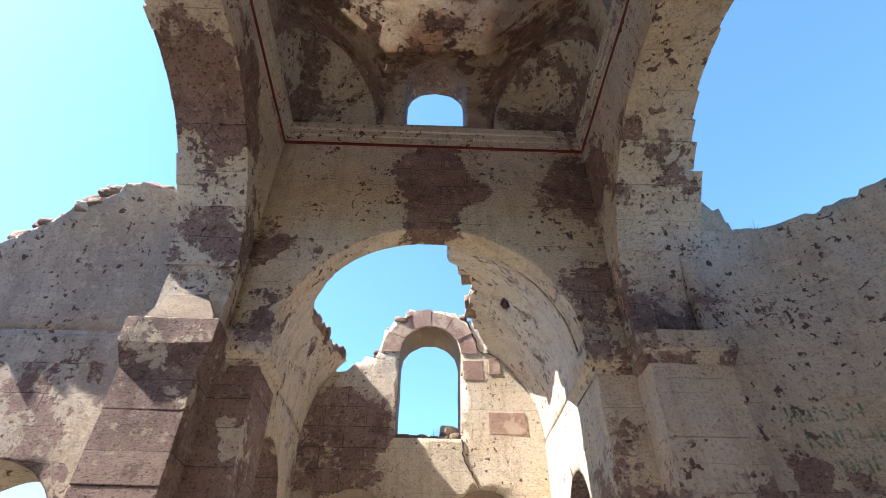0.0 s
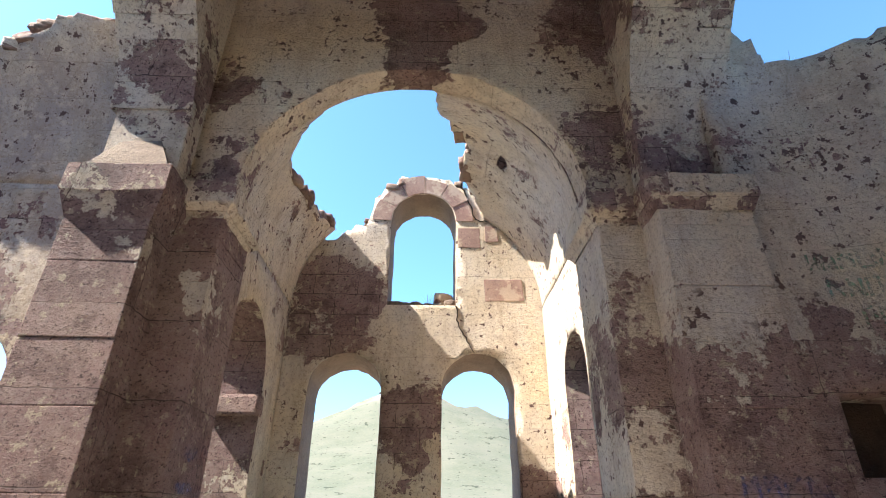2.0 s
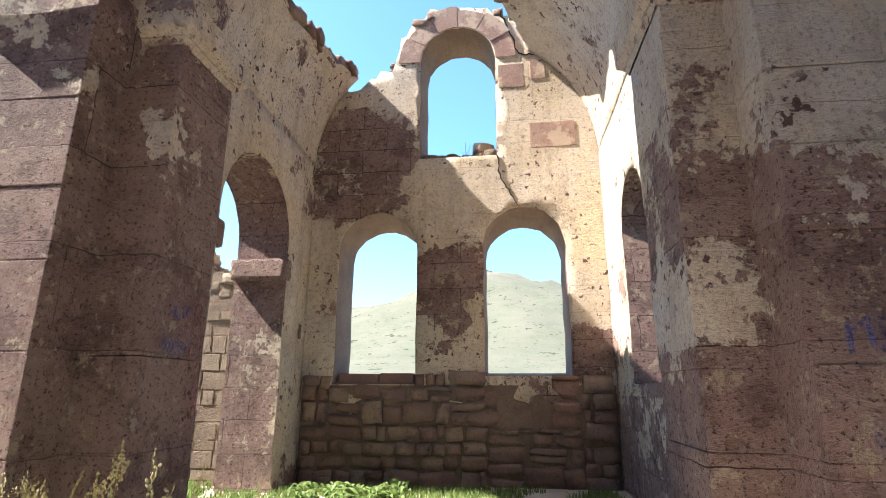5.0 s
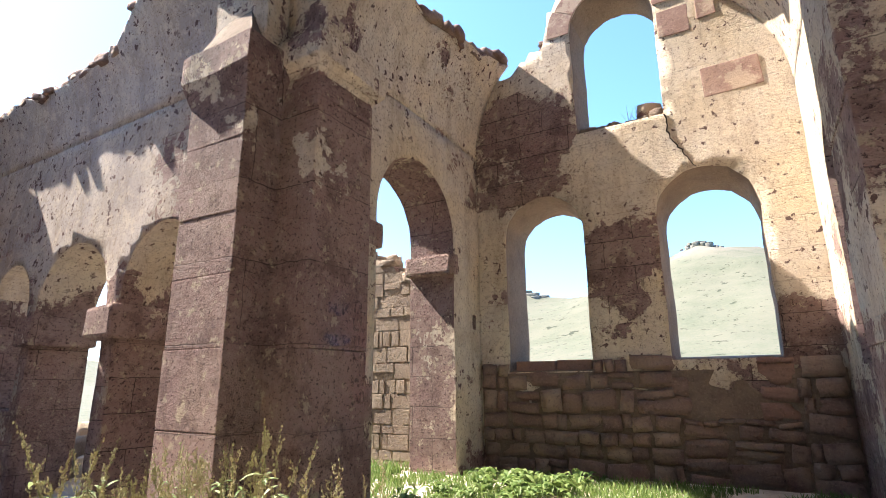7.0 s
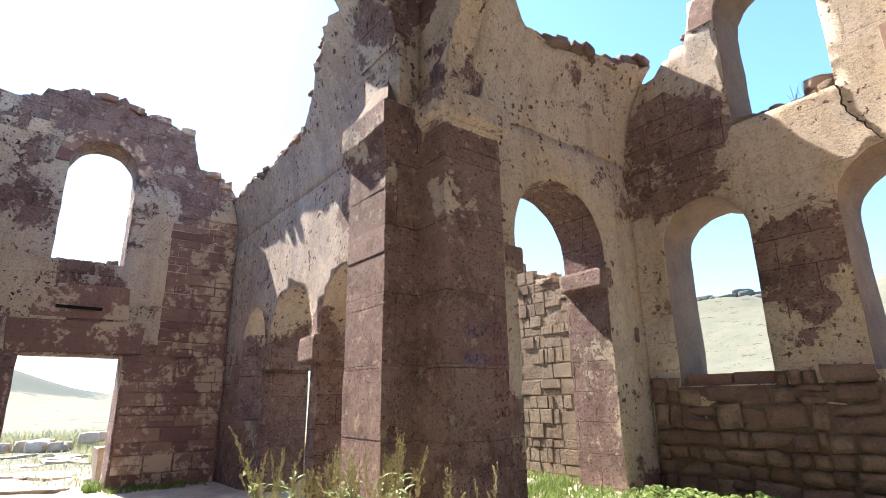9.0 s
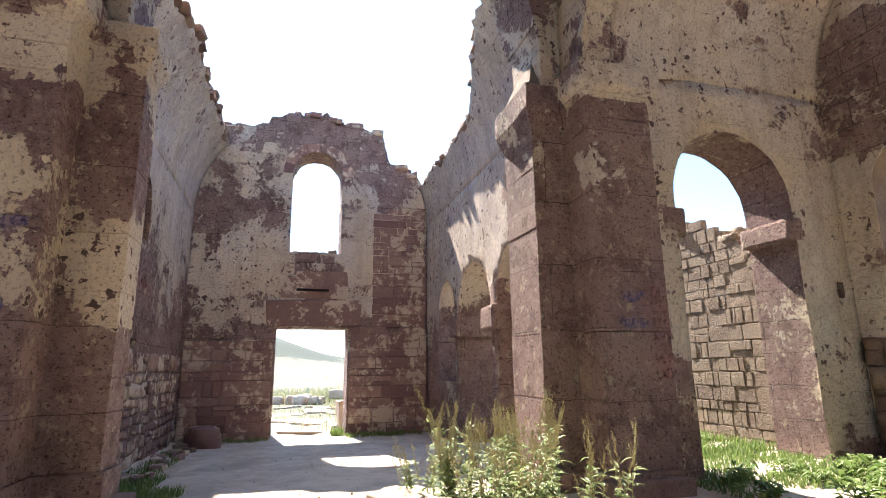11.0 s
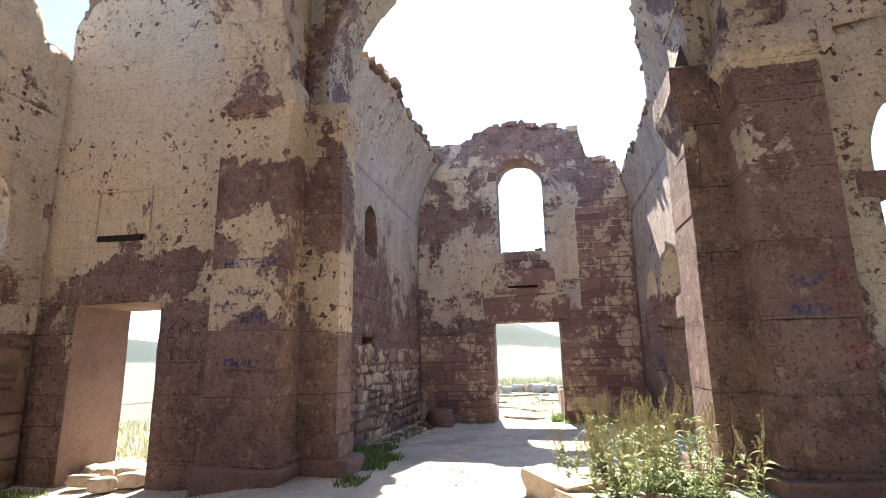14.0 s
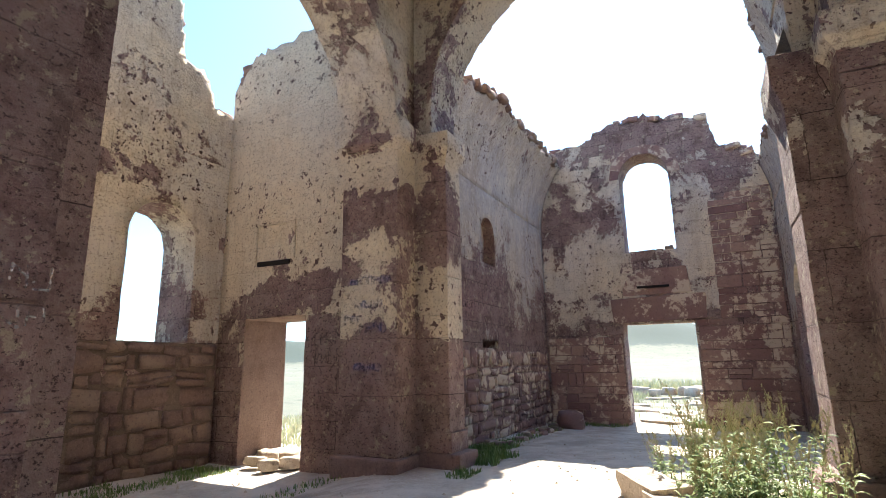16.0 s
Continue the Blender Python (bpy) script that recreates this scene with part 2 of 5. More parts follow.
m_reveal = masonry("bare_reveal", 4.0, 0.0, -0.14, [], block=(0.8, 0.5))
m_jamb = stone_material("jamb_stone", (0.30, 0.215, 0.17), (0.34, 0.245, 0.195), (0.22, 0.15, 0.12), 1.0, 0.04)
# brown reveal plaster, its colour darkened so the window reveals look shaded
m_embrasure_shade = stone_material("embrasure_plaster_shade", (0.24, 0.175, 0.13), (0.30, 0.22, 0.165), (0.18, 0.125, 0.10))
m_impost = masonry("impost_stone", 5.0, 0.0, -0.12, [], block=(1.6, 2.0))
m_fan = masonry("fan_plaster", 10.0, 0.0, 0.12, [], block=(0.8, 0.5), tint=0.85)
m_cornice = masonry("cornice_stone", 10.0, 0.0, 0.26, [], block=(1.9, 3.0))
m_rubble = stone_material("rubble_stone", (0.255, 0.17, 0.135), (0.36, 0.265, 0.20), (0.19, 0.12, 0.108), 1.0, 0.045)
m_rubble_grey = stone_material("rubble_grey", (0.27, 0.215, 0.165), (0.19, 0.14, 0.11), (0.31, 0.25, 0.19), 1.0, 0.045)
m_redstone = stone_material("red_stone", (0.175, 0.10, 0.092), (0.34, 0.228, 0.182), (0.21, 0.122, 0.112), lime=0.8)
m_ochre_dark = stone_material("brown_stone", (0.24, 0.145, 0.115), (0.30, 0.19, 0.15), (0.19, 0.115, 0.10))
m_ring = stone_material("ring_stone", (0.33, 0.215, 0.18), (0.40, 0.285, 0.225), (0.25, 0.15, 0.13), lime=0.5)
m_hill_rock = stone_material("hill_rock", (0.17, 0.16, 0.14), (0.22, 0.20, 0.17), (0.10, 0.11, 0.08), 0.05, 0.5)
m_pale = stone_material("pale_stone", (0.46, 0.38, 0.29), (0.55, 0.47, 0.37), (0.34, 0.26, 0.19))
m_plinth = stone_material("plinth_stone", (0.25, 0.165, 0.145), (0.30, 0.205, 0.175), (0.20, 0.13, 0.115), 1.0, 0.04)
m_bedding = stone_material("bedding", (0.22, 0.16, 0.12), (0.22, 0.16, 0.12), (0.15, 0.105, 0.08), 1.0, 0.03)
m_dark_back = stone_material("dark_back", (0.12, 0.085, 0.06), (0.12, 0.085, 0.06), (0.075, 0.05, 0.04), 1.0, 0.03)
m_red = Nodes("red_paint").done((0.17, 0.035, 0.025), 0.85)


def paint(name, colour):
    """Sprayed or chalked paint, worn through in grains."""
    n = Nodes(name)
    n.put(n.bsdf.inputs["Alpha"], n.span(n.noise(22, 4, 0.7), 0.42, 0.56, 0.0, 0.58))
    return n.done(colour, 0.8)


m_paint_green, m_paint_blue, m_paint_red, m_paint_black, m_paint_white = paint("green_paint", (0.20, 0.34, 0.20)), paint("blue_paint", (0.05, 0.09, 0.34)), paint("scrawl_red", (0.36, 0.05, 0.06)), paint("black_paint", (0.03, 0.03, 0.05)), paint("chalk", (0.4, 0.38, 0.38))
# near-black colour for the shade inside slots and cracks
m_gap_shade = Nodes("gap_shade").done((0.02, 0.014, 0.012), 1.0)


def leaf_material(name, a, b, c):
    """Thin leaves that let some light through."""
    n = Nodes(name)
    isl = n.add("ShaderNodeNewGeometry")
    info = n.add("ShaderNodeObjectInfo")
    col = n.mix(n.math("FRACT", n.math("ADD", isl.outputs["Random Per Island"], info.outputs["Random"])), a, b)
    col = n.mix(n.span(n.noise(14, 3), 0.5, 0.72, 0.0, 0.7), col, c)
    mat = n.done(col, 0.55)
    tr = n.add("ShaderNodeBsdfTranslucent")
    n.put(tr.inputs["Color"], col)
    mixer = n.add("ShaderNodeMixShader")
    mixer.inputs[0].default_value = 0.35
    n.put(mixer.inputs[1], n.bsdf.outputs[0])
    n.put(mixer.inputs[2], tr.outputs[0])
    n.put(n.tree.nodes["Material Output"].inputs[0], mixer.outputs[0])
    return mat


m_leaf = leaf_material("weed_leaf", (0.18, 0.26, 0.11), (0.30, 0.36, 0.17), (0.38, 0.40, 0.25))
m_stem = leaf_material("weed_stem", (0.26, 0.28, 0.12), (0.34, 0.31, 0.15), (0.30, 0.22, 0.11))
m_seed = leaf_material("weed_seed", (0.40, 0.37, 0.21), (0.50, 0.46, 0.29), (0.34, 0.25, 0.15))
m_grass = leaf_material("green_grass", (0.09, 0.16, 0.04), (0.19, 0.27, 0.08), (0.29, 0.32, 0.14))
m_dry = leaf_material("dry_grass", (0.33, 0.32, 0.20), (0.26, 0.29, 0.15), (0.38, 0.36, 0.25))


def ground_material():
    n = Nodes("ground")
    sep = n.add("ShaderNodeSeparateXYZ")
    n.put(sep.inputs[0], n.pos)
    dust = n.mix(n.span(n.noise(1.3, 7, 0.72), 0.40, 0.62), (0.58, 0.51, 0.42), (0.41, 0.35, 0.285))
    dust = n.mix(n.span(n.noise(0.7, 8, 0.75), 0.50, 0.60, 0, 0.55), dust, (0.30, 0.25, 0.20))
    dust = n.mix(n.span(n.noise(28, 4, 0.75), 0.52, 0.7, 0, 0.6), dust, (0.58, 0.51, 0.42))
    field = n.mix(n.span(n.noise(0.07, 6, 0.65), 0.38, 0.66), (0.130, 0.128, 0.092), (0.098, 0.108, 0.072))
    field = n.mix(n.span(n.noise(0.9, 5, 0.7), 0.48, 0.72, 0, 0.6), field, (0.16, 0.148, 0.105))
    field = n.mix(n.span(n.noise(0.16, 3, 0.75), 0.62, 0.66, 0, 0.9), field, (0.035, 0.042, 0.025))
    rock = n.mix(n.noise(0.12, 6), (0.26, 0.22, 0.18), (0.13, 0.12, 0.09))
    field = n.mix(n.span(n.noise(0.33, 4, 0.8), 0.625, 0.65, 0, 0.9), field, (0.03, 0.038, 0.024))
    wooded = n.math("MAXIMUM", n.span(n.vec("DISTANCE", n.pos, (-440, -410, 10)), 90, 190, 1.0, 0.0), n.span(n.vec("DISTANCE", n.pos, (-860, -90, 45)), 90, 250, 1.0, 0.0))
    wooded = n.span(n.math("ADD", wooded, n.math("MULTIPLY", n.noise(0.045, 8, 0.8), 0.9)), 0.72, 0.86, 0.0, 0.95)
    field = n.mix(wooded, field, (0.030, 0.046, 0.034))
    rocky = n.math("MULTIPLY", n.span(sep.outputs[2], 66, 84), n.span(n.noise(0.06, 6, 0.7), 0.42, 0.52))
    field = n.mix(rocky, field, rock)
    out = n.span(n.vec("DISTANCE", n.pos, (-3.0, 4.0, 0.0)), 10.5, 15.0)
    col = n.mix(out, dust, field)
    h = n.math("ADD", n.noise(3, 5), n.math("MULTIPLY", n.noise(40, 4, 0.7), 0.35))
    return n.done(col, 0.96, h, 0.03)


m_ground = ground_material()


# ---------------------------------------------------------------- mesh helpers
def part(name, bm, material, parent=None, label="", smooth=False):
    """One mesh object out of a bmesh, under a thing or part."""
    me = bpy.data.meshes.new(name)
    bm.to_mesh(me)
    bm.free()
    me.materials.append(material)
    if smooth:
        me.shade_smooth()
    ob = new(name, me)
    if parent is not None:
        ob.parent = parent
    if label:
        ob["label"] = label
    return ob


def thing(name, label, category, group="", kind=""):
    return tagged(new(name), label, category, group, kind)


def inside(px, py, poly):
    """Which of the points lie in the polygon."""
    r = np.zeros(len(px), bool)
    a = np.array(poly)
    b = np.roll(a, -1, 0)
    for (x0, y0), (x1, y1) in zip(a, b):
        if y0 != y1:
            r ^= ((y0 > py) != (y1 > py)) & (px < (x1 - x0) * (py - y0) / (y1 - y0) + x0)
    return r


def ragged(points, step=0.3, amp=0.09, seed=1, steps=True):
    """A broken edge through points: stone-sized jogs along it."""
    rng = random.Random(seed)
    out = []
    for (x0, y0), (x1, y1) in zip(points, points[1:]):
        n = max(1, int(math.hypot(x1 - x0, y1 - y0) / step))
        for i in range(n):
            f = (i + rng.uniform(-0.25, 0.25) * (i > 0)) / n
            x, y = x0 + (x1 - x0) * f, y0 + (y1 - y0) * f + rng.uniform(-amp, amp)
            out.append((x, y))
            if steps and rng.random() < 0.6:
                out.append((x + (x1 - x0) / n * rng.uniform(0.25, 0.75), y + rng.uniform(-0.8, 1.0) * amp))
    out.append(points[-1])
    return out


def arched(u0, u1, z0, zs, rise=None, seed=0, jit=0.012, n=18):
    """The outline of an arched opening, springing at zs."""
    rng = random.Random(seed + 7)
    r = (u1 - u0) / 2
    rise = r if rise is None else rise
    k = max(2, int((zs - z0) / 0.35))
    pts = [(u0, z0 + (zs - z0) * i / k) for i in range(k)]
    pts += [((u0 + u1) / 2 - r * math.cos(math.pi * i / n), zs + rise * math.sin(math.pi * i / n)) for i in range(n + 1)]
    pts += [(u1, zs - (zs - z0) * (i + 1) / k) for i in range(k)]
    return [(u + rng.uniform(-jit, jit), z + (rng.uniform(-jit, jit) if z > z0 + 0.01 else 0)) for u, z in pts]


def rect(u0, u1, z0, z1, seed=0, jit=0.01):
    return arched(u0, u1, z0, z1 - 0.001, 0.001, seed, jit, 4)


def slab(name, origin, u, n, outline, holes, thick, material, parent=None, cell=0.22, relief=0.014, label="", bend=None, rim_material=None, splay=()):
    """A wall of some thickness from an outline in (u, z), with openings through it and an uneven face. n is the way its seen face looks.
    bend: moves a point (u, z, depth) to its place, for curved walls. splay: for each opening its foot and head on the far side and how much narrower it is there."""
    from mathutils import geometry
    o, u, n = Vector(origin), Vector(u), Vector(n)
    dense = []
    for (a0, b0), (a1, b1) in zip(outline, outline[1:] + outline[:1]):
        k = max(1, int(math.hypot(a1 - a0, b1 - b0) / 0.25))
        dense += [(a0 + (a1 - a0) * i / k, b0 + (b1 - b0) * i / k) for i in range(k)]
    outline = dense
    loops = [outline] + list(holes)
    verts, edges = [], []
    for lp in loops:
        k = len(verts)
        verts += [Vector((a, b)) for a, b in lp]
        edges += [(k + i, k + (i + 1) % len(lp)) for i in range(len(lp))]
    us, zs = [p[0] for p in outline], [p[1] for p in outline]
    gx, gy = np.meshgrid(np.arange(min(us) + cell, max(us), cell), np.arange(min(zs) + cell, max(zs), cell))
    rng = np.random.RandomState(len(verts))
    gx, gy = gx.ravel() + rng.uniform(-0.06, 0.06, gx.size) * cell * 4, gy.ravel() + rng.uniform(-0.06, 0.06, gy.size) * cell * 4
    ok = inside(gx, gy, outline)
    for hl in holes:
        ok &= ~inside(gx, gy, hl)
    verts += [Vector((a, b)) for a, b in zip(gx[ok], gy[ok])]
    vs, _, fs, *_ = geometry.delaunay_2d_cdt(verts, edges, [], 0, 1e-4)
    ca = np.array([[sum(vs[i].x for i in f) / 3, sum(vs[i].y for i in f) / 3] for f in fs])
    ok = inside(ca[:, 0], ca[:, 1], outline)
    for hl in holes:
        ok &= ~inside(ca[:, 0], ca[:, 1], hl)
    fs = [f for f, k in zip(fs, ok) if k]

    def place(a, z, d):
        if bend:
            return Vector(bend(a, z, d))
        return o + u * a + Vector((0, 0, z)) - n * d

    def bump(p):
        return relief * (noise.noise(p * 1.1) + 0.6 * noise.noise(p * 3.1))

    front = [place(v.x, v.y, 0.0) for v in vs]
    front = [place(v.x, v.y, -bump(p)) for v, p in zip(vs, front)]
    far = [(v.x, v.y) for v in vs]
    k = len(outline)
    for hl, (foot, head, narrow) in zip(holes, splay):
        lo, hi, mid = min(p[1] for p in hl), max(p[1] for p in hl), (min(p[0] for p in hl) + max(p[0] for p in hl)) / 2
        for i in range(k, k + len(hl)):
            far[i] = (mid + (far[i][0] - mid) * narrow, foot + (far[i][1] - lo) * (head - foot) / (hi - lo))
        k += len(hl)
    back = [place(a, z, thick) for a, z in far]
    count = {}
    for f in fs:
        for i in range(3):
            e = (f[i], f[(i + 1) % 3])
            count[tuple(sorted(e))] = None if tuple(sorted(e)) in count else e
    rim = [e for e in count.values() if e]
    N = len(vs)
    pts = front + back
    faces = [tuple(f) for f in fs] + [tuple(N + i for i in reversed(f)) for f in fs]
    smooth = [True] * len(faces)
    steps = max(1, int(thick / 0.3))
    col = {}
    for a in sorted({i for e in rim for i in e}):
        col[a] = [a] + [len(pts) + j for j in range(steps - 1)] + [N + a]
        pts += [front[a].lerp(back[a], (j + 1) / steps) for j in range(steps - 1)]
    for a, b in rim:
        for j in range(steps):
            faces.append((col[b][j], col[a][j], col[a][j + 1], col[b][j + 1]))
            smooth.append(False)
    p0, p1, p2 = (place(vs[i].x, vs[i].y, 0) for i in fs[0])
    facing = (place(vs[fs[0][0]].x, vs[fs[0][0]].y, -1) - p0)
    if (p1 - p0).cross(p2 - p0).dot(facing) < 0:
        faces = [tuple(reversed(f)) for f in faces]
    me = bpy.data.meshes.new(name)
    me.from_pydata([tuple(p) for p in pts], [], faces)
    me.polygons.foreach_set("use_smooth", smooth)
    me.materials.append(material)
    me.materials.append(rim_material or m_reveal)
    me.polygons.foreach_set("material_index", [0 if k else 1 for k in smooth])
    me.update()
    ob = new(name, me)
    if parent is not None:
        ob.parent = parent
    if label:
        ob["label"] = label
    return ob


def block_mesh(bm, x0, x1, y0, y1, z0, z1, bevel=0.02, seed=0, jit=0.006):
    """A worked block with worn, slightly uneven edges, into bm."""
    rng = random.Random(seed)
    vs = bmesh.ops.create_cube(bm, size=1.0)["verts"]
    for v in vs:
        v.co = Vector((x0 if v.co.x < 0 else x1, y0 if v.co.y < 0 else y1, z0 if v.co.z < 0 else z1)) + Vector([rng.uniform(-jit, jit) for _ in range(3)])
    if bevel:
        es = {e for v in vs for e in v.link_edges}
        bmesh.ops.bevel(bm, geom=list(es), offset=bevel, segments=2, affect="EDGES", profile=0.6)


def boulder(name, size, seed, squash=(1, 1, 1), box=0.5, sub=2):
    """A field stone: between a box and a ball, with knocked corners."""
    bm = bmesh.new()
    bmesh.ops.create_cube(bm, size=2.0)
    bmesh.ops.subdivide_edges(bm, edges=bm.edges[:], cuts=sub, use_grid_fill=True)
    off = Vector((seed * 3.1, seed * 1.7, seed * 0.9))
    for v in bm.verts:
        p = v.co.copy()
        round_p = p.normalized() * 1.12
        q = round_p.lerp(p, box)
        q *= 1 + 0.17 * noise.noise(q * 1.3 + off) + 0.07 * noise.noise(q * 3.5 + off)
        v.co = Vector((q.x * squash[0], q.y * squash[1], q.z * squash[2])) * size / 2
    me = bpy.data.meshes.new(name)
    bm.to_mesh(me)
    bm.free()
    if box < 0.82:
        me.shade_smooth()
    return me


STONES = [boulder("stone", 1.0, s, box=0.80, sub=2) for s in range(1, 15)]


def rubble(parent, origin, u, n, cells, material, proud=0.05, deep=0.3, seed=1, names="stone"):
    """Stones of an uneven wall: cells are (u0, u1, z0, z1)."""
    rng = random.Random(seed)
    o, u, n = Vector(origin), Vector(u), Vector(n)
    rot = Matrix((u, n, (0, 0, 1))).transposed().to_4x4()
    meshes = []
    for s in STONES:
        c = s.copy()
        c.materials.append(material)
        meshes.append(c)
    for u0, u1, z0, z1 in cells:
        w, h = (u1 - u0) * rng.uniform(0.86, 0.97), (z1 - z0) * rng.uniform(0.84, 0.98)
        ob = new(names, rng.choice(meshes))
        ob.parent = parent
        p = o + u * ((u0 + u1) / 2) + Vector((0, 0, (z0 + z1) / 2)) - n * (deep / 2 - proud * rng.uniform(0.3, 1.0))
        ob.matrix_basis = Matrix.Translation(p) @ rot @ pose(rng.uniform(-0.02, 0.02), 0, rng.uniform(-0.03, 0.03), rng.uniform(-6, 6), rng.uniform(-8, 8), rng.uniform(-7, 7)) @ Matrix.Diagonal((w * rng.choice((-1, 1)), deep, h, 1))


def courses(u0, u1, z0, z1, row, width, seed=1, top=None):
    """Cells of an irregular stone wall; top(u) ends it."""
    rng = random.Random(seed)
    out, z = [], z0
    while z < z1 - 0.05:
        h = min(row * rng.uniform(0.65, 1.4), z1 - z)
        a = u0
        while a < u1 - 0.05:
            w = width * rng.choice((0.45, 0.7, 0.9, 1.1, 1.5, 1.9)) * rng.uniform(0.85, 1.15)
            w = u1 - a if u1 - a - w < 0.12 else w
            if top is None or z + h * 0.6 < top(a + w / 2):
                if w > 0.3 and h > 0.24 and rng.random() < 0.2:
                    k = rng.uniform(0.4, 0.6)
                    out += [(a, a + w, z, z + h * k), (a, a + w, z + h * k, z + h)]
                else:
                    out.append((a, a + w, z, z + h))
            a += w
        z += h
    return out


# ---------------------------------------------------------------- ground and hills
HILLS = [(-10, 380, 74, 120, 140), (-22, 381, 15, 38, 40), (-22, 381, 5, 12, 12), (-190, 385, 58, 80, 120), (300, 420, 70, 170, 160), (-900, -70, 58, 210, 120), (-1150, 250, 26, 200, 260), (-980, 420, 40, 260, 240), (-440, -410, 27, 120, 110), (-1000, -500, 60, 300, 260), (-300, -950, 60, 400, 200)]


def height(x, y):
    """The land: the church's floor, the slope west of it and the far hills."""
    d = math.hypot(x + 3, y - 4)
    p = Vector((x, y, 0))
    z = -0.2 - 0.25 * max(0.0, min(1.0, (-x - 3.5) / 7.0))
    z -= 0.2 * max(0.0, min(1.0, (0.8 - y) / 1.5)) * (x > -3.2)
    if y > 8 and d < 16:
        z = -0.2 + 0.15 * min(1.0, (y - 8) / 1.5)
    z += 0.035 * noise.noise(p * 0.6) + 0.012 * noise.noise(p * 2.3)
    if d > 16:
        f = min(1.0, (d - 16) / 60)
        z += f * 0.8 * noise.noise(p * 0.03) + max(0.0, min(1.0, (d - 80) / 200)) * 4 * noise.noise(p * 0.006 + Vector((3, 1, 0)))
        for hx, hy, hh, rx, ry in HILLS:
            e = ((x - hx) / rx) ** 2 + ((y - hy) / ry) ** 2
            if e < 9:
                z += f * hh * math.exp(-e) * (1 + 0.14 * noise.noise(p * 0.012) + 0.07 * noise.noise(p * 0.05))
    return z


def build_ground():
    ring = [0.0]
    while ring[-1] < 2600:
        ring.append(ring[-1] + max(0.45, ring[-1] * 0.045))
    m = 200
    pts, faces = [(-3, 4, height(-3, 4))], []
    for r in ring[1:]:
        for i in range(m):
            a = 2 * math.pi * i / m
            x, y = -3 + r * math.cos(a), 4 + r * math.sin(a)
            pts.append((x, y, height(x, y)))
    for i in range(m):
        faces.append((0, 1 + i, 1 + (i + 1) % m))
    for k in range(len(ring) - 2):
        for i in range(m):
            a, b = 1 + k * m, 1 + (k + 1) * m
            faces.append((a + i, b + i, b + (i + 1) % m, a + (i + 1) % m))
    me = bpy.data.meshes.new("ground")
    me.from_pydata(pts, [], faces)
    me.shade_smooth()
    me.materials.append(m_ground)
    tagged(new("ground", me), "dusty earth floor and dry grassy land rising to bare hills", "ground", kind="structure")


build_ground()

# ---------------------------------------------------------------- walls of the church
T = 0.9
NX0, NX1, NY1 = -2.7, 2.68, 11.75       # north arm
SY0 = -3.6                               # south arm's end
WX = -12.0                               # west wall
NAVE_S, NAVE_N = 0.5, 7.16

# end wall of the north arm, with two windows below and one above
top = ragged([(3.6, 7.4), (2.7, 8.0), (1.9, 8.3), (1.35, 8.7), (0.7, 9.05), (-0.3, 9.05), (-0.8, 8.75), (-1.1, 8.2), (-1.25, 7.65), (-1.9, 7.35), (-2.7, 7.4), (-3.6, 7.4)], 0.28, 0.05, 3)
wall_north = slab("wall_north_arm_end", (0, NY1, 0), (1, 0, 0), (0, -1, 0), [(-3.6, -0.9), (3.6, -0.9)] + top,
                  [arched(-2.14, -0.68, 1.56, 3.95, seed=1), arched(0.53, 1.99, 1.70, 3.97, seed=2), arched(-0.66, 0.83, 5.75, 7.85, seed=3)], T, m_wall_n, rim_material=m_embrasure_shade, splay=[(1.76, 4.56, 0.975), (1.77, 4.57, 0.975), (5.9, 8.52, 0.97)])
tagged(wall_north, "plastered red stone end wall with three arched windows, its gable ruined", "wall", kind="structure")
# west wall of the north arm with the arch to the aisle
top = ragged([(12.6, 7.4), (11.7, 7.2), (10, 7.2), (8.0, 7.2)], 0.3, 0.05, 4)
wall_nw = slab("wall_north_arm_west", (NX0, 0, 0), (0, 1, 0), (1, 0, 0), [(8.0, -0.9), (11.75, -0.9), (11.75, 5.7), (8.0, 5.7)],
               [arched(8.55, 10.75, -0.85, 3.80, seed=4), rect(11.42, 11.56, 2.32, 2.58, 2)], T, m_wall_n)
tagged(wall_nw, "plastered stone side wall pierced by a large arch", "wall", kind="structure")
wall_ne = slab("wall_north_arm_east", (NX1, 0, 0), (0, 1, 0), (-1, 0, 0), [(8.0, -0.9), (11.75, -0.9), (11.75, 5.7), (8.0, 5.7)],
               [arched(9.0, 10.4, 1.55, 3.75, seed=5)], T, m_wall_n)
tagged(wall_ne, "sunlit plastered stone side wall with an arched window", "wall", kind="structure")


def vault(name, axis_x, zc, r, y0, y1, a_left, a_right, edge, material, thick=0.45, holes=(), along="y", seed=1, flip=1):
    """A broken barrel vault: from angle a_left to the ragged edge given as (along, angle in degrees)."""
    out = [(y0, math.radians(a_left) * r), (y1, math.radians(a_left) * r)] + ragged([(y, math.radians(a) * r) for y, a in edge], 0.26, 0.07, seed)

    def bend(a, s, d):
        th = s / r
        f = 1.0 if along == "x" else max(0.0, min(1.0, (a - 7.4) / 1.5))
        rr = r + d - 0.31 * (1 - f)
        h, z = axis_x + flip * rr * math.cos(th), zc - 0.36 * (1 - f) + rr * math.sin(th)
        return (h, a, z) if along == "y" else (a, h, z)

    return slab(name, (0, 0, 0), (1, 0, 0), (0, 0, 1), out, holes, thick, material, cell=0.2, relief=0.014, bend=bend)


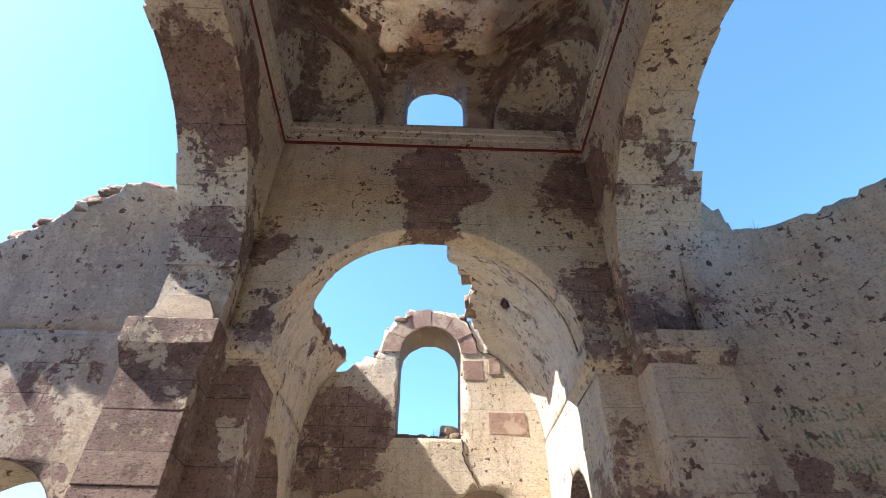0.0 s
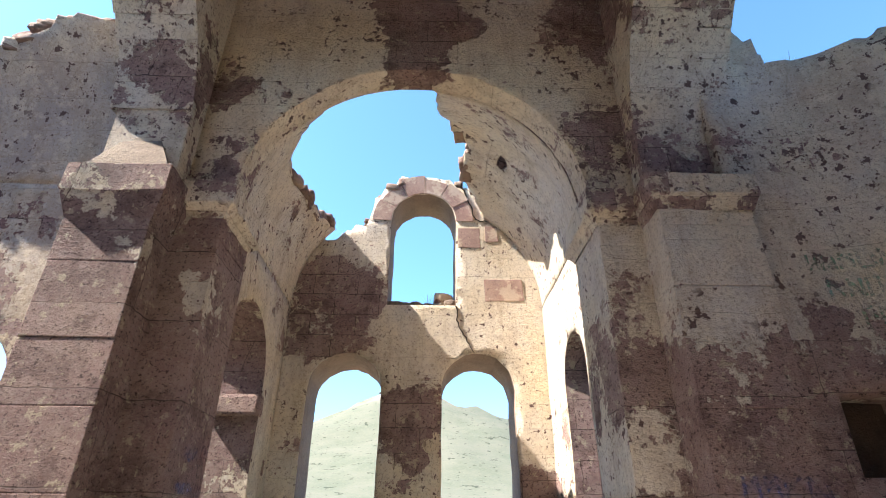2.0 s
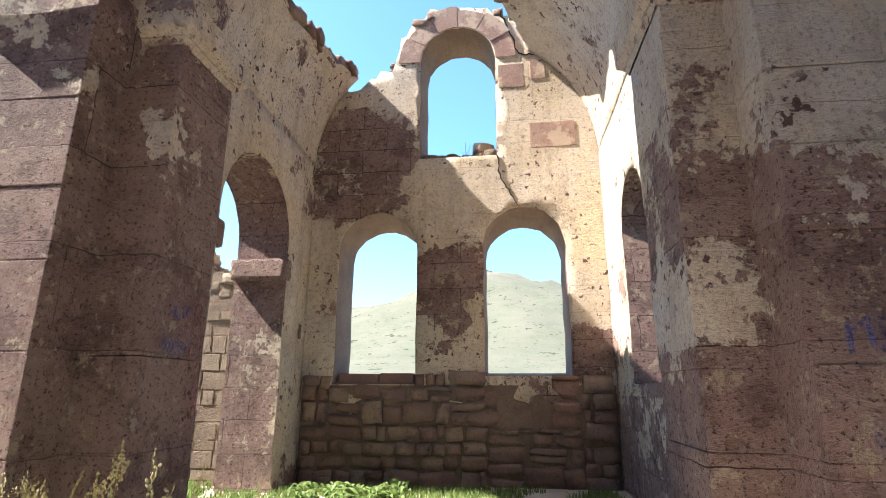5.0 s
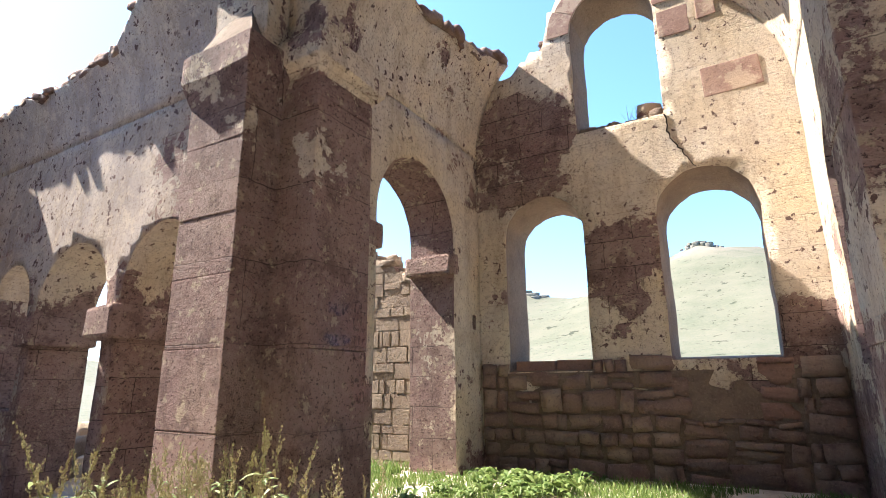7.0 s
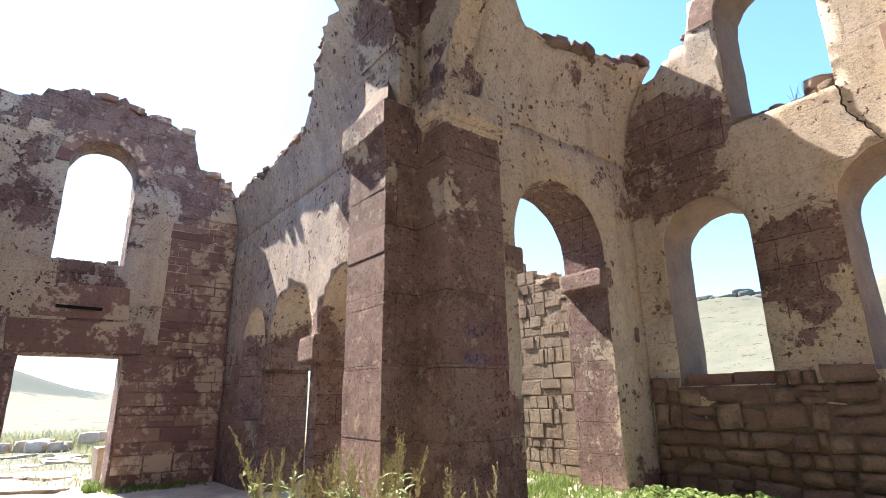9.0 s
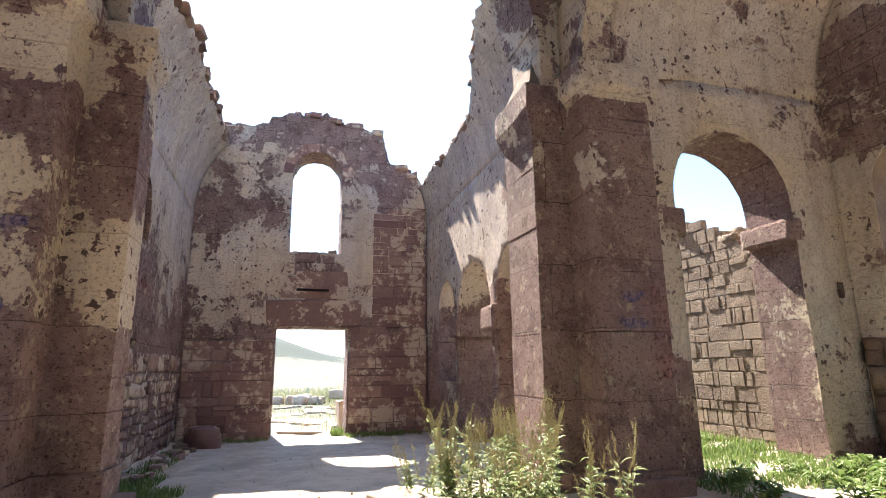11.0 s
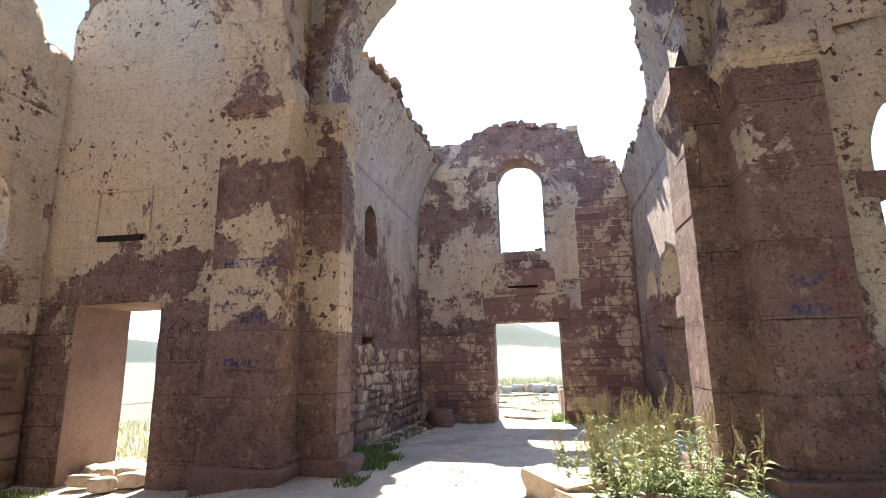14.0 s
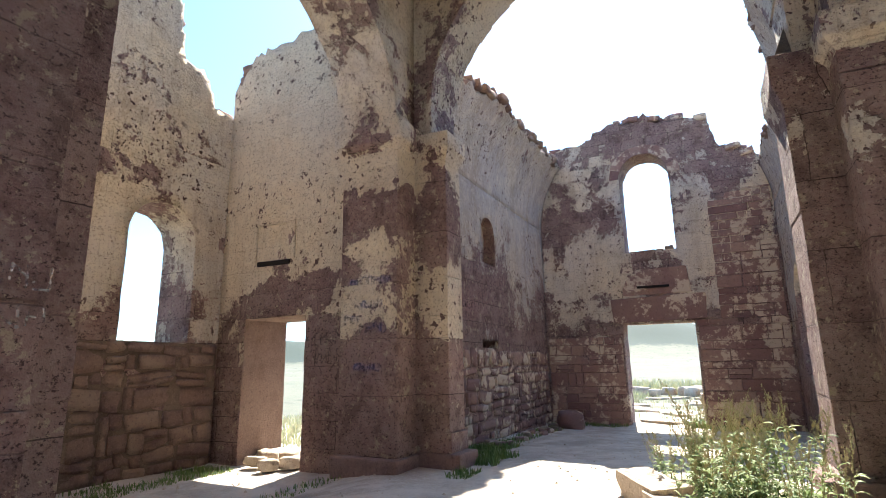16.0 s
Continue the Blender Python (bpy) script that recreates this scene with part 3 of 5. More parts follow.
hole = [(9.47 + 0.2 * math.cos(i * 0.9), math.radians(52.5) * 2.69 + (0.10 + 0.04 * (i % 2)) * math.sin(i * 0.9)) for i in range(7)]
ob = vault("vault_north_arm_east", 0.0, 5.7, 2.68, 7.4, 11.75, 0, 0, [(11.75, 57), (11.2, 62), (10.4, 71), (10.0, 69), (9.5, 68), (9.1, 76), (8.6, 79), (8.0, 82), (7.4, 84)], m_vault, holes=[hole], seed=11)
tagged(ob, "broken half of a plastered barrel vault with a small hole", "vault", kind="structure")
ob = vault("vault_north_arm_west", 0.0, 5.7, 2.7, 7.4, 11.75, 0, 0, [(11.75, 44), (11.2, 41), (10.6, 37.5), (9.9, 36), (9.3, 33.5), (8.3, 36), (8.0, 41), (7.4, 58)], m_vault, seed=12, flip=-1)
tagged(ob, "ragged springing of a fallen plastered barrel vault", "vault", kind="structure")

# north wall of the nave: an arcade to the aisle
wall_nave_n = slab("wall_nave_north", (0, NAVE_N, 0), (1, 0, 0), (0, -1, 0), [(-12.0, -0.9), (-4.0, -0.9), (-4.0, 5.6), (-12.0, 5.6)],
                   [arched(-6.33, -4.45, -0.8, 2.75, seed=6), arched(-8.9, -6.68, -0.8, 2.57, seed=7), arched(-10.7, -9.2, 1.0, 2.8, seed=8)], 0.95, m_wall_nn, rim_material=m_arcade)
ob = vault("vault_nave_north", 3.83, 5.6, 3.33, -12.0, -4.0, 0, 0, [(-4.0, 39.5), (-4.85, 42.5), (-5.6, 37.5), (-6.2, 30), (-7.0, 25), (-7.3, 22.5), (-9.8, 22), (-10.2, 23), (-12.0, 20.5)], m_wall_nn, along="x", seed=15)
tagged(ob, "ragged springing of the fallen nave vault, stained grey", "vault", kind="structure")
tagged(wall_nave_n, "plastered arcade wall between nave and aisle, its top broken", "wall", kind="structure")
# south wall of the nave, with the springing of its vault
wall_nave_s = slab("wall_nave_south", (0, NAVE_S, 0), (1, 0, 0), (0, 1, 0), [(-12.0, -0.8), (-4.0, -0.8), (-4.0, 5.6), (-12.0, 5.6)],
                   [arched(-7.6, -6.7, 3.75, 4.5, seed=9), rect(-7.6, -6.6, 1.72, 1.9, 3)], 0.95, m_wall_ns)
tagged(wall_nave_s, "plastered stone nave wall with a small niche and slits", "wall", kind="structure")
ob = vault("vault_nave_south", 3.83, 5.6, 3.33, -12.0, -4.0, 0, 0, [(-4.0, 31), (-4.7, 32), (-5.5, 35), (-6.4, 38.5), (-8.5, 38), (-10.5, 39), (-12.0, 40)], m_wall_ns, along="x", seed=14, flip=-1)
tagged(ob, "ragged springing of the fallen nave vault", "vault", kind="structure")
# unseen blocks added to stop light leaking between wall and vault
for parent, y in ((wall_nave_n, 7.62), (wall_nave_s, 0.02)):
    bm = bmesh.new()
    block_mesh(bm, -11.95, -4.05, y - 0.42, y + 0.42, 5.35, 5.8, 0.0)
    part("core_course", bm, m_rubble, parent, "unseen block added to stop light leaking over the wall")
# west wall with door and window
top = ragged([(8.1, 6.4), (7.15, 6.75), (6.9, 7.1), (6.5, 7.5), (5.95, 7.6), (5.75, 8.55), (4.9, 8.75), (4.3, 8.75), (4.0, 9.05), (3.7, 8.75), (3.1, 9.0), (2.4, 8.75), (2.3, 8.5), (1.2, 8.35), (0.5, 8.0), (-0.4, 7.8)], 0.24, 0.09, 6)
wall_west = slab("wall_west", (WX, 0, 0), (0, 1, 0), (1, 0, 0), [(-0.4, -0.9), (8.1, -0.9)] + top,
                 [rect(2.85, 4.83, -0.8, 2.47, 4), arched(3.1, 4.54, 4.62, 7.0, seed=10)], T, m_wall_w)
tagged(wall_west, "coursed red stone west wall with plaster remains, doorway and tall arched window", "wall", kind="structure")

# crossing walls over the four arches
N_SPRING = 5.32


def crossing(name, origin, u, n, lo, hi, a0, a1, spring, material, thick=1.15, z0=5.2, rise=None):
    out = [(lo, z0)] + arched(a0, a1, z0, spring, rise, seed=len(name), n=26) + [(hi, z0), (hi, 10.1), (lo, 10.1)]
    return tagged(slab(name, origin, u, n, out, [], thick, material, rim_material=material), "plaster-patched stone crossing arch of wide voussoirs", "arch", kind="structure")


crossing("arch_north", (0, 6.95, 0), (1, 0, 0), (0, -1, 0), -2.97, 3.03, -2.32, 2.38, N_SPRING, m_cross, 0.42)
crossing("arch_north_back", (0, 7.372, 0), (1, 0, 0), (0, -1, 0), -3.9, 3.95, -2.72, 2.70, 5.7, m_cross, 0.72)
crossing("arch_south", (0, 0.8, 0), (1, 0, 0), (0, 1, 0), -2.97, 3.03, -2.32, 2.38, N_SPRING, m_cross)
crossing("arch_west", (-2.95, 0, 0), (0, 1, 0), (1, 0, 0), -0.3, 8.1, 1.14, 6.62, 6.0, m_cross, 0.98)
crossing("arch_east", (3.0, 0, 0), (0, 1, 0), (-1, 0, 0), -0.3, 8.1, 1.14, 6.60, 6.0, m_cross, 0.93)

# ---------------------------------------------------------------- drum and dome
Z1, Z2, Z3 = 10.05, 10.4, 13.3
x0, x1, y0, y1 = -2.95, 3.0, 0.8, 6.95
for k, (o, u, n, lo, hi, c) in enumerate([((0, y1, 0), (1, 0, 0), (0, -1, 0), x0, x1, CX), ((0, y0, 0), (1, 0, 0), (0, 1, 0), x0, x1, CX), ((x0, 0, 0), (0, 1, 0), (1, 0, 0), y0 - 0.9, y1 + 0.9, CY), ((x1, 0, 0), (0, 1, 0), (-1, 0, 0), y0 - 0.9, y1 + 0.9, CY)]):
    w = slab("wall_drum_" + ("north", "south", "west", "east")[k], o, u, n, [(lo, Z1), (hi, Z1), (hi, 14.2), (lo, 14.2)], [arched(c - 0.66, c + 0.66, 10.55, 12.3, seed=20 + k)], T, m_dome)
    tagged(w, "pink and cream plastered drum wall with an arched window", "wall", kind="structure")


def cornice(k, a, b, n):
    """A moulded course along a wall top from a to b, standing proud along n."""
    bm = bmesh.new()
    a, b, n = Vector(a), Vector(b), Vector(n)
    prof = [(0, -0.02), (0.018, -0.02), (0.022, 0.16), (0.045, 0.18), (0.05, 0.32), (0.075, 0.34), (0.08, 0.50), (0, 0.50)]
    rings = []
    steps = 10
    for i in range(steps + 1):
        p = a.lerp(b, i / steps)
        rings.append([bm.verts.new(p + n * (d + random.uniform(-0.006, 0.006)) + Vector((0, 0, h + random.uniform(-0.006, 0.006)))) for d, h in prof])
    for r, s in zip(rings, rings[1:]):
        for i in range(len(prof)):
            j = (i + 1) % len(prof)
            bm.faces.new((r[i], r[j], s[j], s[i]))
    bm.faces.new(rings[0]), bm.faces.new(rings[-1])
    bmesh.ops.recalc_face_normals(bm, faces=bm.faces[:])
    ob = tagged(part("cornice", bm, m_cornice), "moulded stone cornice with a red painted line beneath", "cornice", "cornices of the crossing")
    bm = bmesh.new()
    q = n * 0.022
    lo, hi = Vector((0, 0, -0.09)), Vector((0, 0, -0.022))
    vs = [bm.verts.new(p) for p in (a + lo, b + lo, b + hi, a + hi, a + q + lo, b + q + lo, b + q + hi, a + q + hi)]
    for f in ((4, 5, 6, 7), (0, 3, 2, 1), (0, 1, 5, 4), (2, 3, 7, 6)):
        bm.faces.new([vs[i] for i in f])
    part("painted_line", bm, m_red, ob, "dark red painted line")


ZC = 9.9
for k, (a, b, n) in enumerate([((x0, y1, ZC), (x1, y1, ZC), (0, -1, 0)), ((x0, y0, ZC), (x1, y0, ZC), (0, 1, 0)), ((x0, y0, ZC), (x0, y1, ZC), (1, 0, 0)), ((x1, y0, ZC), (x1, y1, ZC), (-1, 0, 0))]):
    cornice(k, a, b, n)

side = 1.78
for k, (cx, cy, sx, sy) in enumerate([(x0, y1, 1, -1), (x1, y1, -1, -1), (x0, y0, 1, 1), (x1, y0, -1, 1)]):
    apex = Vector((cx + sx * 0.02, cy + sy * 0.02, Z2))
    A, B = Vector((cx + sx * side, cy, Z2)), Vector((cx, cy + sy * side, Z2))
    mid, half = (A + B) / 2, (A - B) / 2
    r = half.length
    root = thing("squinch", "plastered conical squinch of fan-laid stones under a dark arch", "squinch", "squinches under the dome")
    inw = Vector((sx, sy, 0)).normalized()
    arc = [mid + half * math.cos(math.pi * i / 20) + Vector((0, 0, 1.3 * r * math.sin(math.pi * i / 20))) for i in range(21)]
    for g in range(5):
        bm = bmesh.new()
        lift = 0.035 * (g % 2)
        rings = [[bm.verts.new(apex.lerp(arc[i], f) + Vector((0, 0, 0.25 * math.sin(math.pi * f) * math.sin(math.pi * i / 20) + lift))) for i in range(4 * g, 4 * g + 5)] for f in (0.02, 0.25, 0.5, 0.75, 1.0)]
        for ra, rb in zip(rings, rings[1:]):
            for i in range(4):
                bm.faces.new((ra[i], ra[i + 1], rb[i + 1], rb[i]))
        part("fan_stone", bm, m_fan, root, smooth=True)
    bm = bmesh.new()
    low = [bm.verts.new(p) for p in arc]
    up = [bm.verts.new((p.x, p.y, 13.3)) for p in arc]
    for i in range(20):
        bm.faces.new((low[i], low[i + 1], up[i + 1], up[i]))
    part("spandrel", bm, m_dome, root)
    for g in range(10):
        bm = bmesh.new()
        rows = []
        for i in range(2 * g, 2 * g + 3):
            p = arc[i]
            rows.append([bm.verts.new(mid + (p - mid) * q + inw * d) for q, d in ((0.985, -0.05), (0.985, 0.07), (1.16, 0.07), (1.16, -0.05))])
        for ra, rb in zip(rows, rows[1:]):
            for i in range(4):
                bm.faces.new((ra[i], ra[(i + 1) % 4], rb[(i + 1) % 4], rb[i]))
        bm.faces.new(rows[0]), bm.faces.new(rows[-1])
        bmesh.ops.recalc_face_normals(bm, faces=bm.faces[:])
        part("voussoir", bm, m_impost, root)

bm = bmesh.new()
rings = []
oct_pts = []
for cx, cy, sx, sy in [(x1, y1, -1, -1), (x0, y1, 1, -1), (x0, y0, 1, 1), (x1, y0, -1, 1)]:
    pa, pb = (cx, cy + sy * side), (cx + sx * side, cy)
    oct_pts += [pa, pb] if sx * sy > 0 else [pb, pa]
oct_pts.sort(key=lambda p: math.atan2(p[1] - CY, p[0] - CX))
for k in range(15):
    f = k / 14
    z = 13.1 + 2.7 * math.sin(f * math.pi / 2)
    ring = []
    for i in range(48):
        a = 2 * math.pi * i / 48
        d = Vector((math.cos(a), math.sin(a)))
        ro = 3.16 / max(abs(d.x), abs(d.y), (abs(d.x) + abs(d.y)) / math.sqrt(2) * 1.0)
        rr = ro + (2.9 - ro) * min(1, f * 3)
        rr *= max(0.02, math.cos(f * math.pi / 2))
        ring.append(bm.verts.new((CX + d.x * rr, CY + d.y * rr, z)))
    rings.append(ring)
for ra, rb in zip(rings, rings[1:]):
    for i in range(48):
        bm.faces.new((ra[i], rb[i], rb[(i + 1) % 48], ra[(i + 1) % 48]))
bm.faces.new(rings[-1])
bmesh.ops.solidify(bm, geom=bm.faces[:], thickness=-0.5)
bmesh.ops.recalc_face_normals(bm, faces=bm.faces[:])
tagged(part("dome", bm, m_dome, smooth=True), "stone dome, plastered and stained red inside", "dome", kind="structure")


# ---------------------------------------------------------------- piers
def finish(root, bx, fx, fy, by, gy, hy, sx, sy, seed):
    """The worn plinth round the foot of a pier."""
    lo = lambda a, b: (min(a, b), max(a, b))
    for q, (X, Y) in enumerate(((lo(bx, fx + sx * 0.10), lo(gy - sy * 0.3, hy + sy * 0.22)), (lo(fx - sx * 0.3, fy + sx * 0.20), lo(by, gy + sy * 0.10)))):
        bm = bmesh.new()
        block_mesh(bm, *X, *Y, -0.6, 0.02 - 0.02 * q, 0.04, seed + 40 + q, 0.025)
        part("plinth", bm, m_plinth, root, "worn plinth stone")
    return root


def pier(px, py, sx, sy, material, seed, label):
    """A cross-shaped pier; sx, sy point from it to the middle. Courses of large blocks, a plinth and moulded imposts."""
    root = thing("pier", label, "pier", "piers of the crossing")
    fx, fy = (-2.95, -2.37) if sx > 0 else (3.0, 2.43)             # faces of the crossing and of the pilaster
    gy, hy = (6.95, 6.42) if sy < 0 else (0.8, 1.42)
    bx, by = {(1, -1): (-3.95, 7.98), (1, 1): (-3.52, -0.32)}.get((sx, sy), (fx - sx * 1.15, gy - sy * 1.15))
    lo = lambda a, b: (min(a, b), max(a, b))
    rng = random.Random(seed)
    zs = [-0.6]
    while zs[-1] < 4.65:
        zs.append(zs[-1] + rng.uniform(0.62, 0.95) if zs[-1] < 3.9 else 4.7)
    for i, (a, b) in enumerate(zip(zs, zs[1:])):
        g = 0.05 if b < 0.35 else 0.0
        e = rng.uniform(-0.008, 0.008)
        for q, (X, Y) in enumerate(((lo(bx, fx + sx * g), lo(gy - sy * 0.3, hy + sy * (g + e))), (lo(fx - sx * 0.3, fy + sx * (g - e)), lo(by, gy + sy * g)), (lo(bx, fx - sx * 0.01), lo(by, gy - sy * 0.01)))):
            bm = bmesh.new()
            block_mesh(bm, *X, *Y, a + 0.001, b - 0.001, 0.012 if q < 2 else 0.0, seed * 99 + i * 3 + q, 0.004)
            part("block", bm, material, root)
            if q < 2 and b > 4.6:
                bm = bmesh.new()
                block_mesh(bm, *X, *Y, 4.703, 5.0, 0.02, seed)
                part("block", bm, material, root)
    # imposts: a chamfered block under each arch
    for q, (X, Y, z, h1, h2, p) in enumerate(((lo(bx, fx), lo(gy, hy), *((4.66, 0.30, 0.40, 0.11) if sx > 0 and sy < 0 else (4.9, 0.18, 0.32, 0.09))), (lo(fx, fy), lo(by, gy), 4.98, 0.16, 0.36, 0.13))):
        sides = [q == 0 or sx < 0, q == 0 or sx > 0, q == 1 or sy < 0, q == 1 or sy > 0]
        if q == 0:
            sides[2], sides[3] = sy < 0, sy > 0
        else:
            sides[0], sides[1] = sx < 0, sx > 0
        bm = bmesh.new()
        rings = []
        for zz, pp in ((z, 0.004), (z + 0.05, 0.02), (z + h1, p - 0.012), (z + h1 + 0.02, p), (z + h1 + h2 - 0.02, p), (z + h1 + h2, p - 0.02)):
            x_a, x_b, y_a, y_b = X[0] - pp * sides[0], X[1] + pp * sides[1], Y[0] - pp * sides[2], Y[1] + pp * sides[3]
            ring = []
            for (ax, ay), (cx, cy) in zip(((x_a, y_a), (x_b, y_a), (x_b, y_b), (x_a, y_b)), ((x_b, y_a), (x_b, y_b), (x_a, y_b), (x_a, y_a))):
                for k in range(6):
                    v = Vector((ax + (cx - ax) * k / 6, ay + (cy - ay) * k / 6, zz))
                    w = noise.noise(v * 2.7) * 0.022 + noise.noise(v * 8) * 0.008
                    ring.append(bm.verts.new(v + Vector((w * (-1 if v.x < (X[0] + X[1]) / 2 else 1), w * (-1 if v.y < (Y[0] + Y[1]) / 2 else 1), 0.5 * w))))
            rings.append(ring)
        for ra, rb in zip(rings, rings[1:]):
            for i in range(len(ra)):
                j = (i + 1) % len(ra)
                bm.faces.new((ra[i], ra[j], rb[j], rb[i]))
        bm.faces.new(rings[-1])
        part("impost", bm, m_impost if q == 0 and sx > 0 and sy < 0 else m_cross, root, "worn chamfered impost stone")
    # sloping stone on the impost, leaning back to the arch
    if not (sy < 0 and sx > 0):
        return finish(root, bx, fx, fy, by, gy, hy, sx, sy, seed)
    bm = bmesh.new()
    back = 6.62 if sy < 0 else 1.14
    X = lo(bx + sx * 0.03, fx - sx * 0.02)
    pts = []
    for zz, yy, inset in ((5.34, hy + sy * 0.03, 0.0), (5.48, hy - sy * 0.01, 0.03), (5.98, back - sy * 0.02, 0.28), (6.02, back - sy * 0.3, 0.28), (5.34, back - sy * 0.3, 0.0)):
        pts.append([bm.verts.new((xx + random.uniform(-0.02, 0.02), yy + random.uniform(-0.015, 0.015), zz)) for xx in (X[0] + inset * 0.7, (X[0] + X[1]) / 2, X[1] - inset)])
    for ra, rb in zip(pts, pts[1:] + pts[:1]):
        for i in range(2):
            bm.faces.new((ra[i], ra[i + 1], rb[i + 1], rb[i]))
    for i in (0, 2):
        bm.faces.new([r[i] for r in pts])
    bmesh.ops.recalc_face_normals(bm, faces=bm.faces[:])
    part("springer", bm, m_rubble_grey if sy < 0 and sx > 0 else m_cross, root, "rough sloping stone on the impost")
    return finish(root, bx, fx, fy, by, gy, hy, sx, sy, seed)


pier(0, 0, 1, -1, m_pier, 21, "tall red stone crossing pier with flaked plaster and stone imposts")
pier(0, 0, -1, -1, m_pier_ne, 22, "plastered crossing pier, bare red stone below, with paint scrawls")
pier(0, 0, 1, 1, m_pier_sw, 23, "plastered and stained crossing pier beside the side doorway")
pier(0, 0, -1, 1, m_pier, 24, "dark crossing pier of red stone blocks")

# ---------------------------------------------------------------- south arm
top = ragged([(-0.2, 9.6), (-1.0, 9.2), (-1.25, 8.3), (-1.9, 8.05), (-2.4, 8.15), (-3.2, 7.85), (-3.4, 7.5), (-3.6, 7.3)], 0.2, 0.11, 8)
wall_sw = slab("wall_south_arm_west", (NX0, 0, 0), (0, 1, 0), (1, 0, 0), [(-3.6, -0.9), (-0.2, -0.9)] + top,
               [rect(-2.87, -1.36, -0.85, 2.3, 5)], 1.14, m_wall_s, rim_material=m_jamb)
tagged(wall_sw, "cream plastered stone side wall with an open doorway", "wall", kind="structure")
top = ragged([(3.6, 7.0), (0.5, 7.0), (-0.6, 9.0), (-1.2, 8.6), (-1.45, 7.4), (-2.0, 7.2), (-2.2, 6.8), (-2.7, 6.6), (-3.6, 6.5)], 0.22, 0.1, 9)
wall_s = slab("wall_south_arm_end", (0, SY0, 0), (1, 0, 0), (0, 1, 0), [(-3.6, -0.9), (3.6, -0.9)] + top,
              [arched(-2.0, -0.65, 1.85, 3.75, seed=31), arched(0.6, 2.0, 1.85, 3.75, seed=32)], T, m_wall_s_end, rim_material=m_wall_s_end, splay=[(1.88, 4.36, 0.96), (1.88, 4.36, 0.96)])
tagged(wall_s, "stained plaster end wall with a tall arched window over rubble", "wall", kind="structure")
wall_se = slab("wall_south_arm_east", (NX1, 0, 0), (0, 1, 0), (-1, 0, 0), [(-3.6, -0.9), (-0.2, -0.9), (-0.2, 7.2), (-3.6, 7.0)], [], T, m_wall_s)
tagged(wall_se, "plastered stone side wall", "wall", kind="structure")

# ---------------------------------------------------------------- apse
AX, AR = 4.35, 2.56
APSE_C = 3.9
top = ragged([(math.pi * AR + 0.4, 8.1), (math.pi * AR - 0.35, 8.0), (math.pi * AR - 0.6, 7.3), (math.pi * AR / 2, 7.2), (1.2, 7.2), (0.6, 7.3), (0.5, 7.75), (0.3, 8.0), (-0.4, 8.3)], 0.2, 0.035, 10)


def apse_bend(s, z, d):
    th = math.pi / 2 - s / AR
    r = AR + d - max(0.0, z - 6.2) ** 2 * 0.14 * max(0.0, min(1.0, s - 0.2, math.pi * AR - s - 0.2))
    if s < 0:
        return (AX + s, APSE_C + r, z)
    if s > math.pi * AR:
        return (AX - (s - math.pi * AR), APSE_C - r, z)
    return (AX + r * math.cos(th), APSE_C + r * math.sin(th), z)


wall_apse = slab("wall_apse", (0, 0, 0), (1, 0, 0), (0, 1, 0), [(-0.4, -0.9), (math.pi * AR + 0.4, -0.9)] + top,
                 [rect(0.12, 0.72, 1.95, 2.72, 6), arched(math.pi * AR / 2 - 0.5, math.pi * AR / 2 + 0.5, 2.0, 3.6, seed=41)], T, m_apse, bend=apse_bend, rim_material=m_apse)
tagged(wall_apse, "curved apse wall, plaster above bare red stone, with a dark recess", "wall", kind="structure")

# ---------------------------------------------------------------- aisle
wall_aisle = slab("wall_aisle_north", (0, 11.2, 0), (1, 0, 0), (0, -1, 0), [(-14, -0.6), (-3.5, -0.6)] + ragged([(-3.5, 3.1), (-4.6, 3.8), (-6.5, 4.3), (-7.2, 3.0), (-8.0, 1.4), (-14, 0.9)], 0.3, 0.06, 13), [], 0.7, m_rubble_grey)
tagged(wall_aisle, "rubble stone outer wall of the roofless aisle", "wall", kind="structure")

# ---------------------------------------------------------------- closed recesses
def plug(parent, origin, u, n, u0, u1, z0, z1, d, material, name="infill"):
    """Masonry that closes an opening at depth d."""
    o, u, n = Vector(origin), Vector(u), Vector(n)
    bm = bmesh.new()
    block_mesh(bm, u0 - 0.02, u1 + 0.02, d, d + 0.12, z0 - 0.02, z1 + 0.02, 0.0)
    rot = Matrix((u, -n, (0, 0, 1))).transposed().to_4x4()
    bm.transform(Matrix.Translation(o) @ rot)
    bmesh.ops.recalc_face_normals(bm, faces=bm.faces[:])
    part(name, bm, material, parent)


# backs of the recesses, dark brown except in the plastered niche
plug(wall_nw, (NX0, 0, 0), (0, 1, 0), (1, 0, 0), 11.42, 11.56, 2.32, 2.58, 0.35, m_dark_back)
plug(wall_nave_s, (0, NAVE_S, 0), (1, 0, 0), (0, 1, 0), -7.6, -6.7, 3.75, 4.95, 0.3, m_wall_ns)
plug(wall_nave_s, (0, NAVE_S, 0), (1, 0, 0), (0, 1, 0), -7.6, -6.6, 1.72, 1.9, 0.5, m_dark_back)
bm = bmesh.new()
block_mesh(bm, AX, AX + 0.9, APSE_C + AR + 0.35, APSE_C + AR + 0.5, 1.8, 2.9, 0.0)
part("infill", bm, m_dark_back, wall_apse)


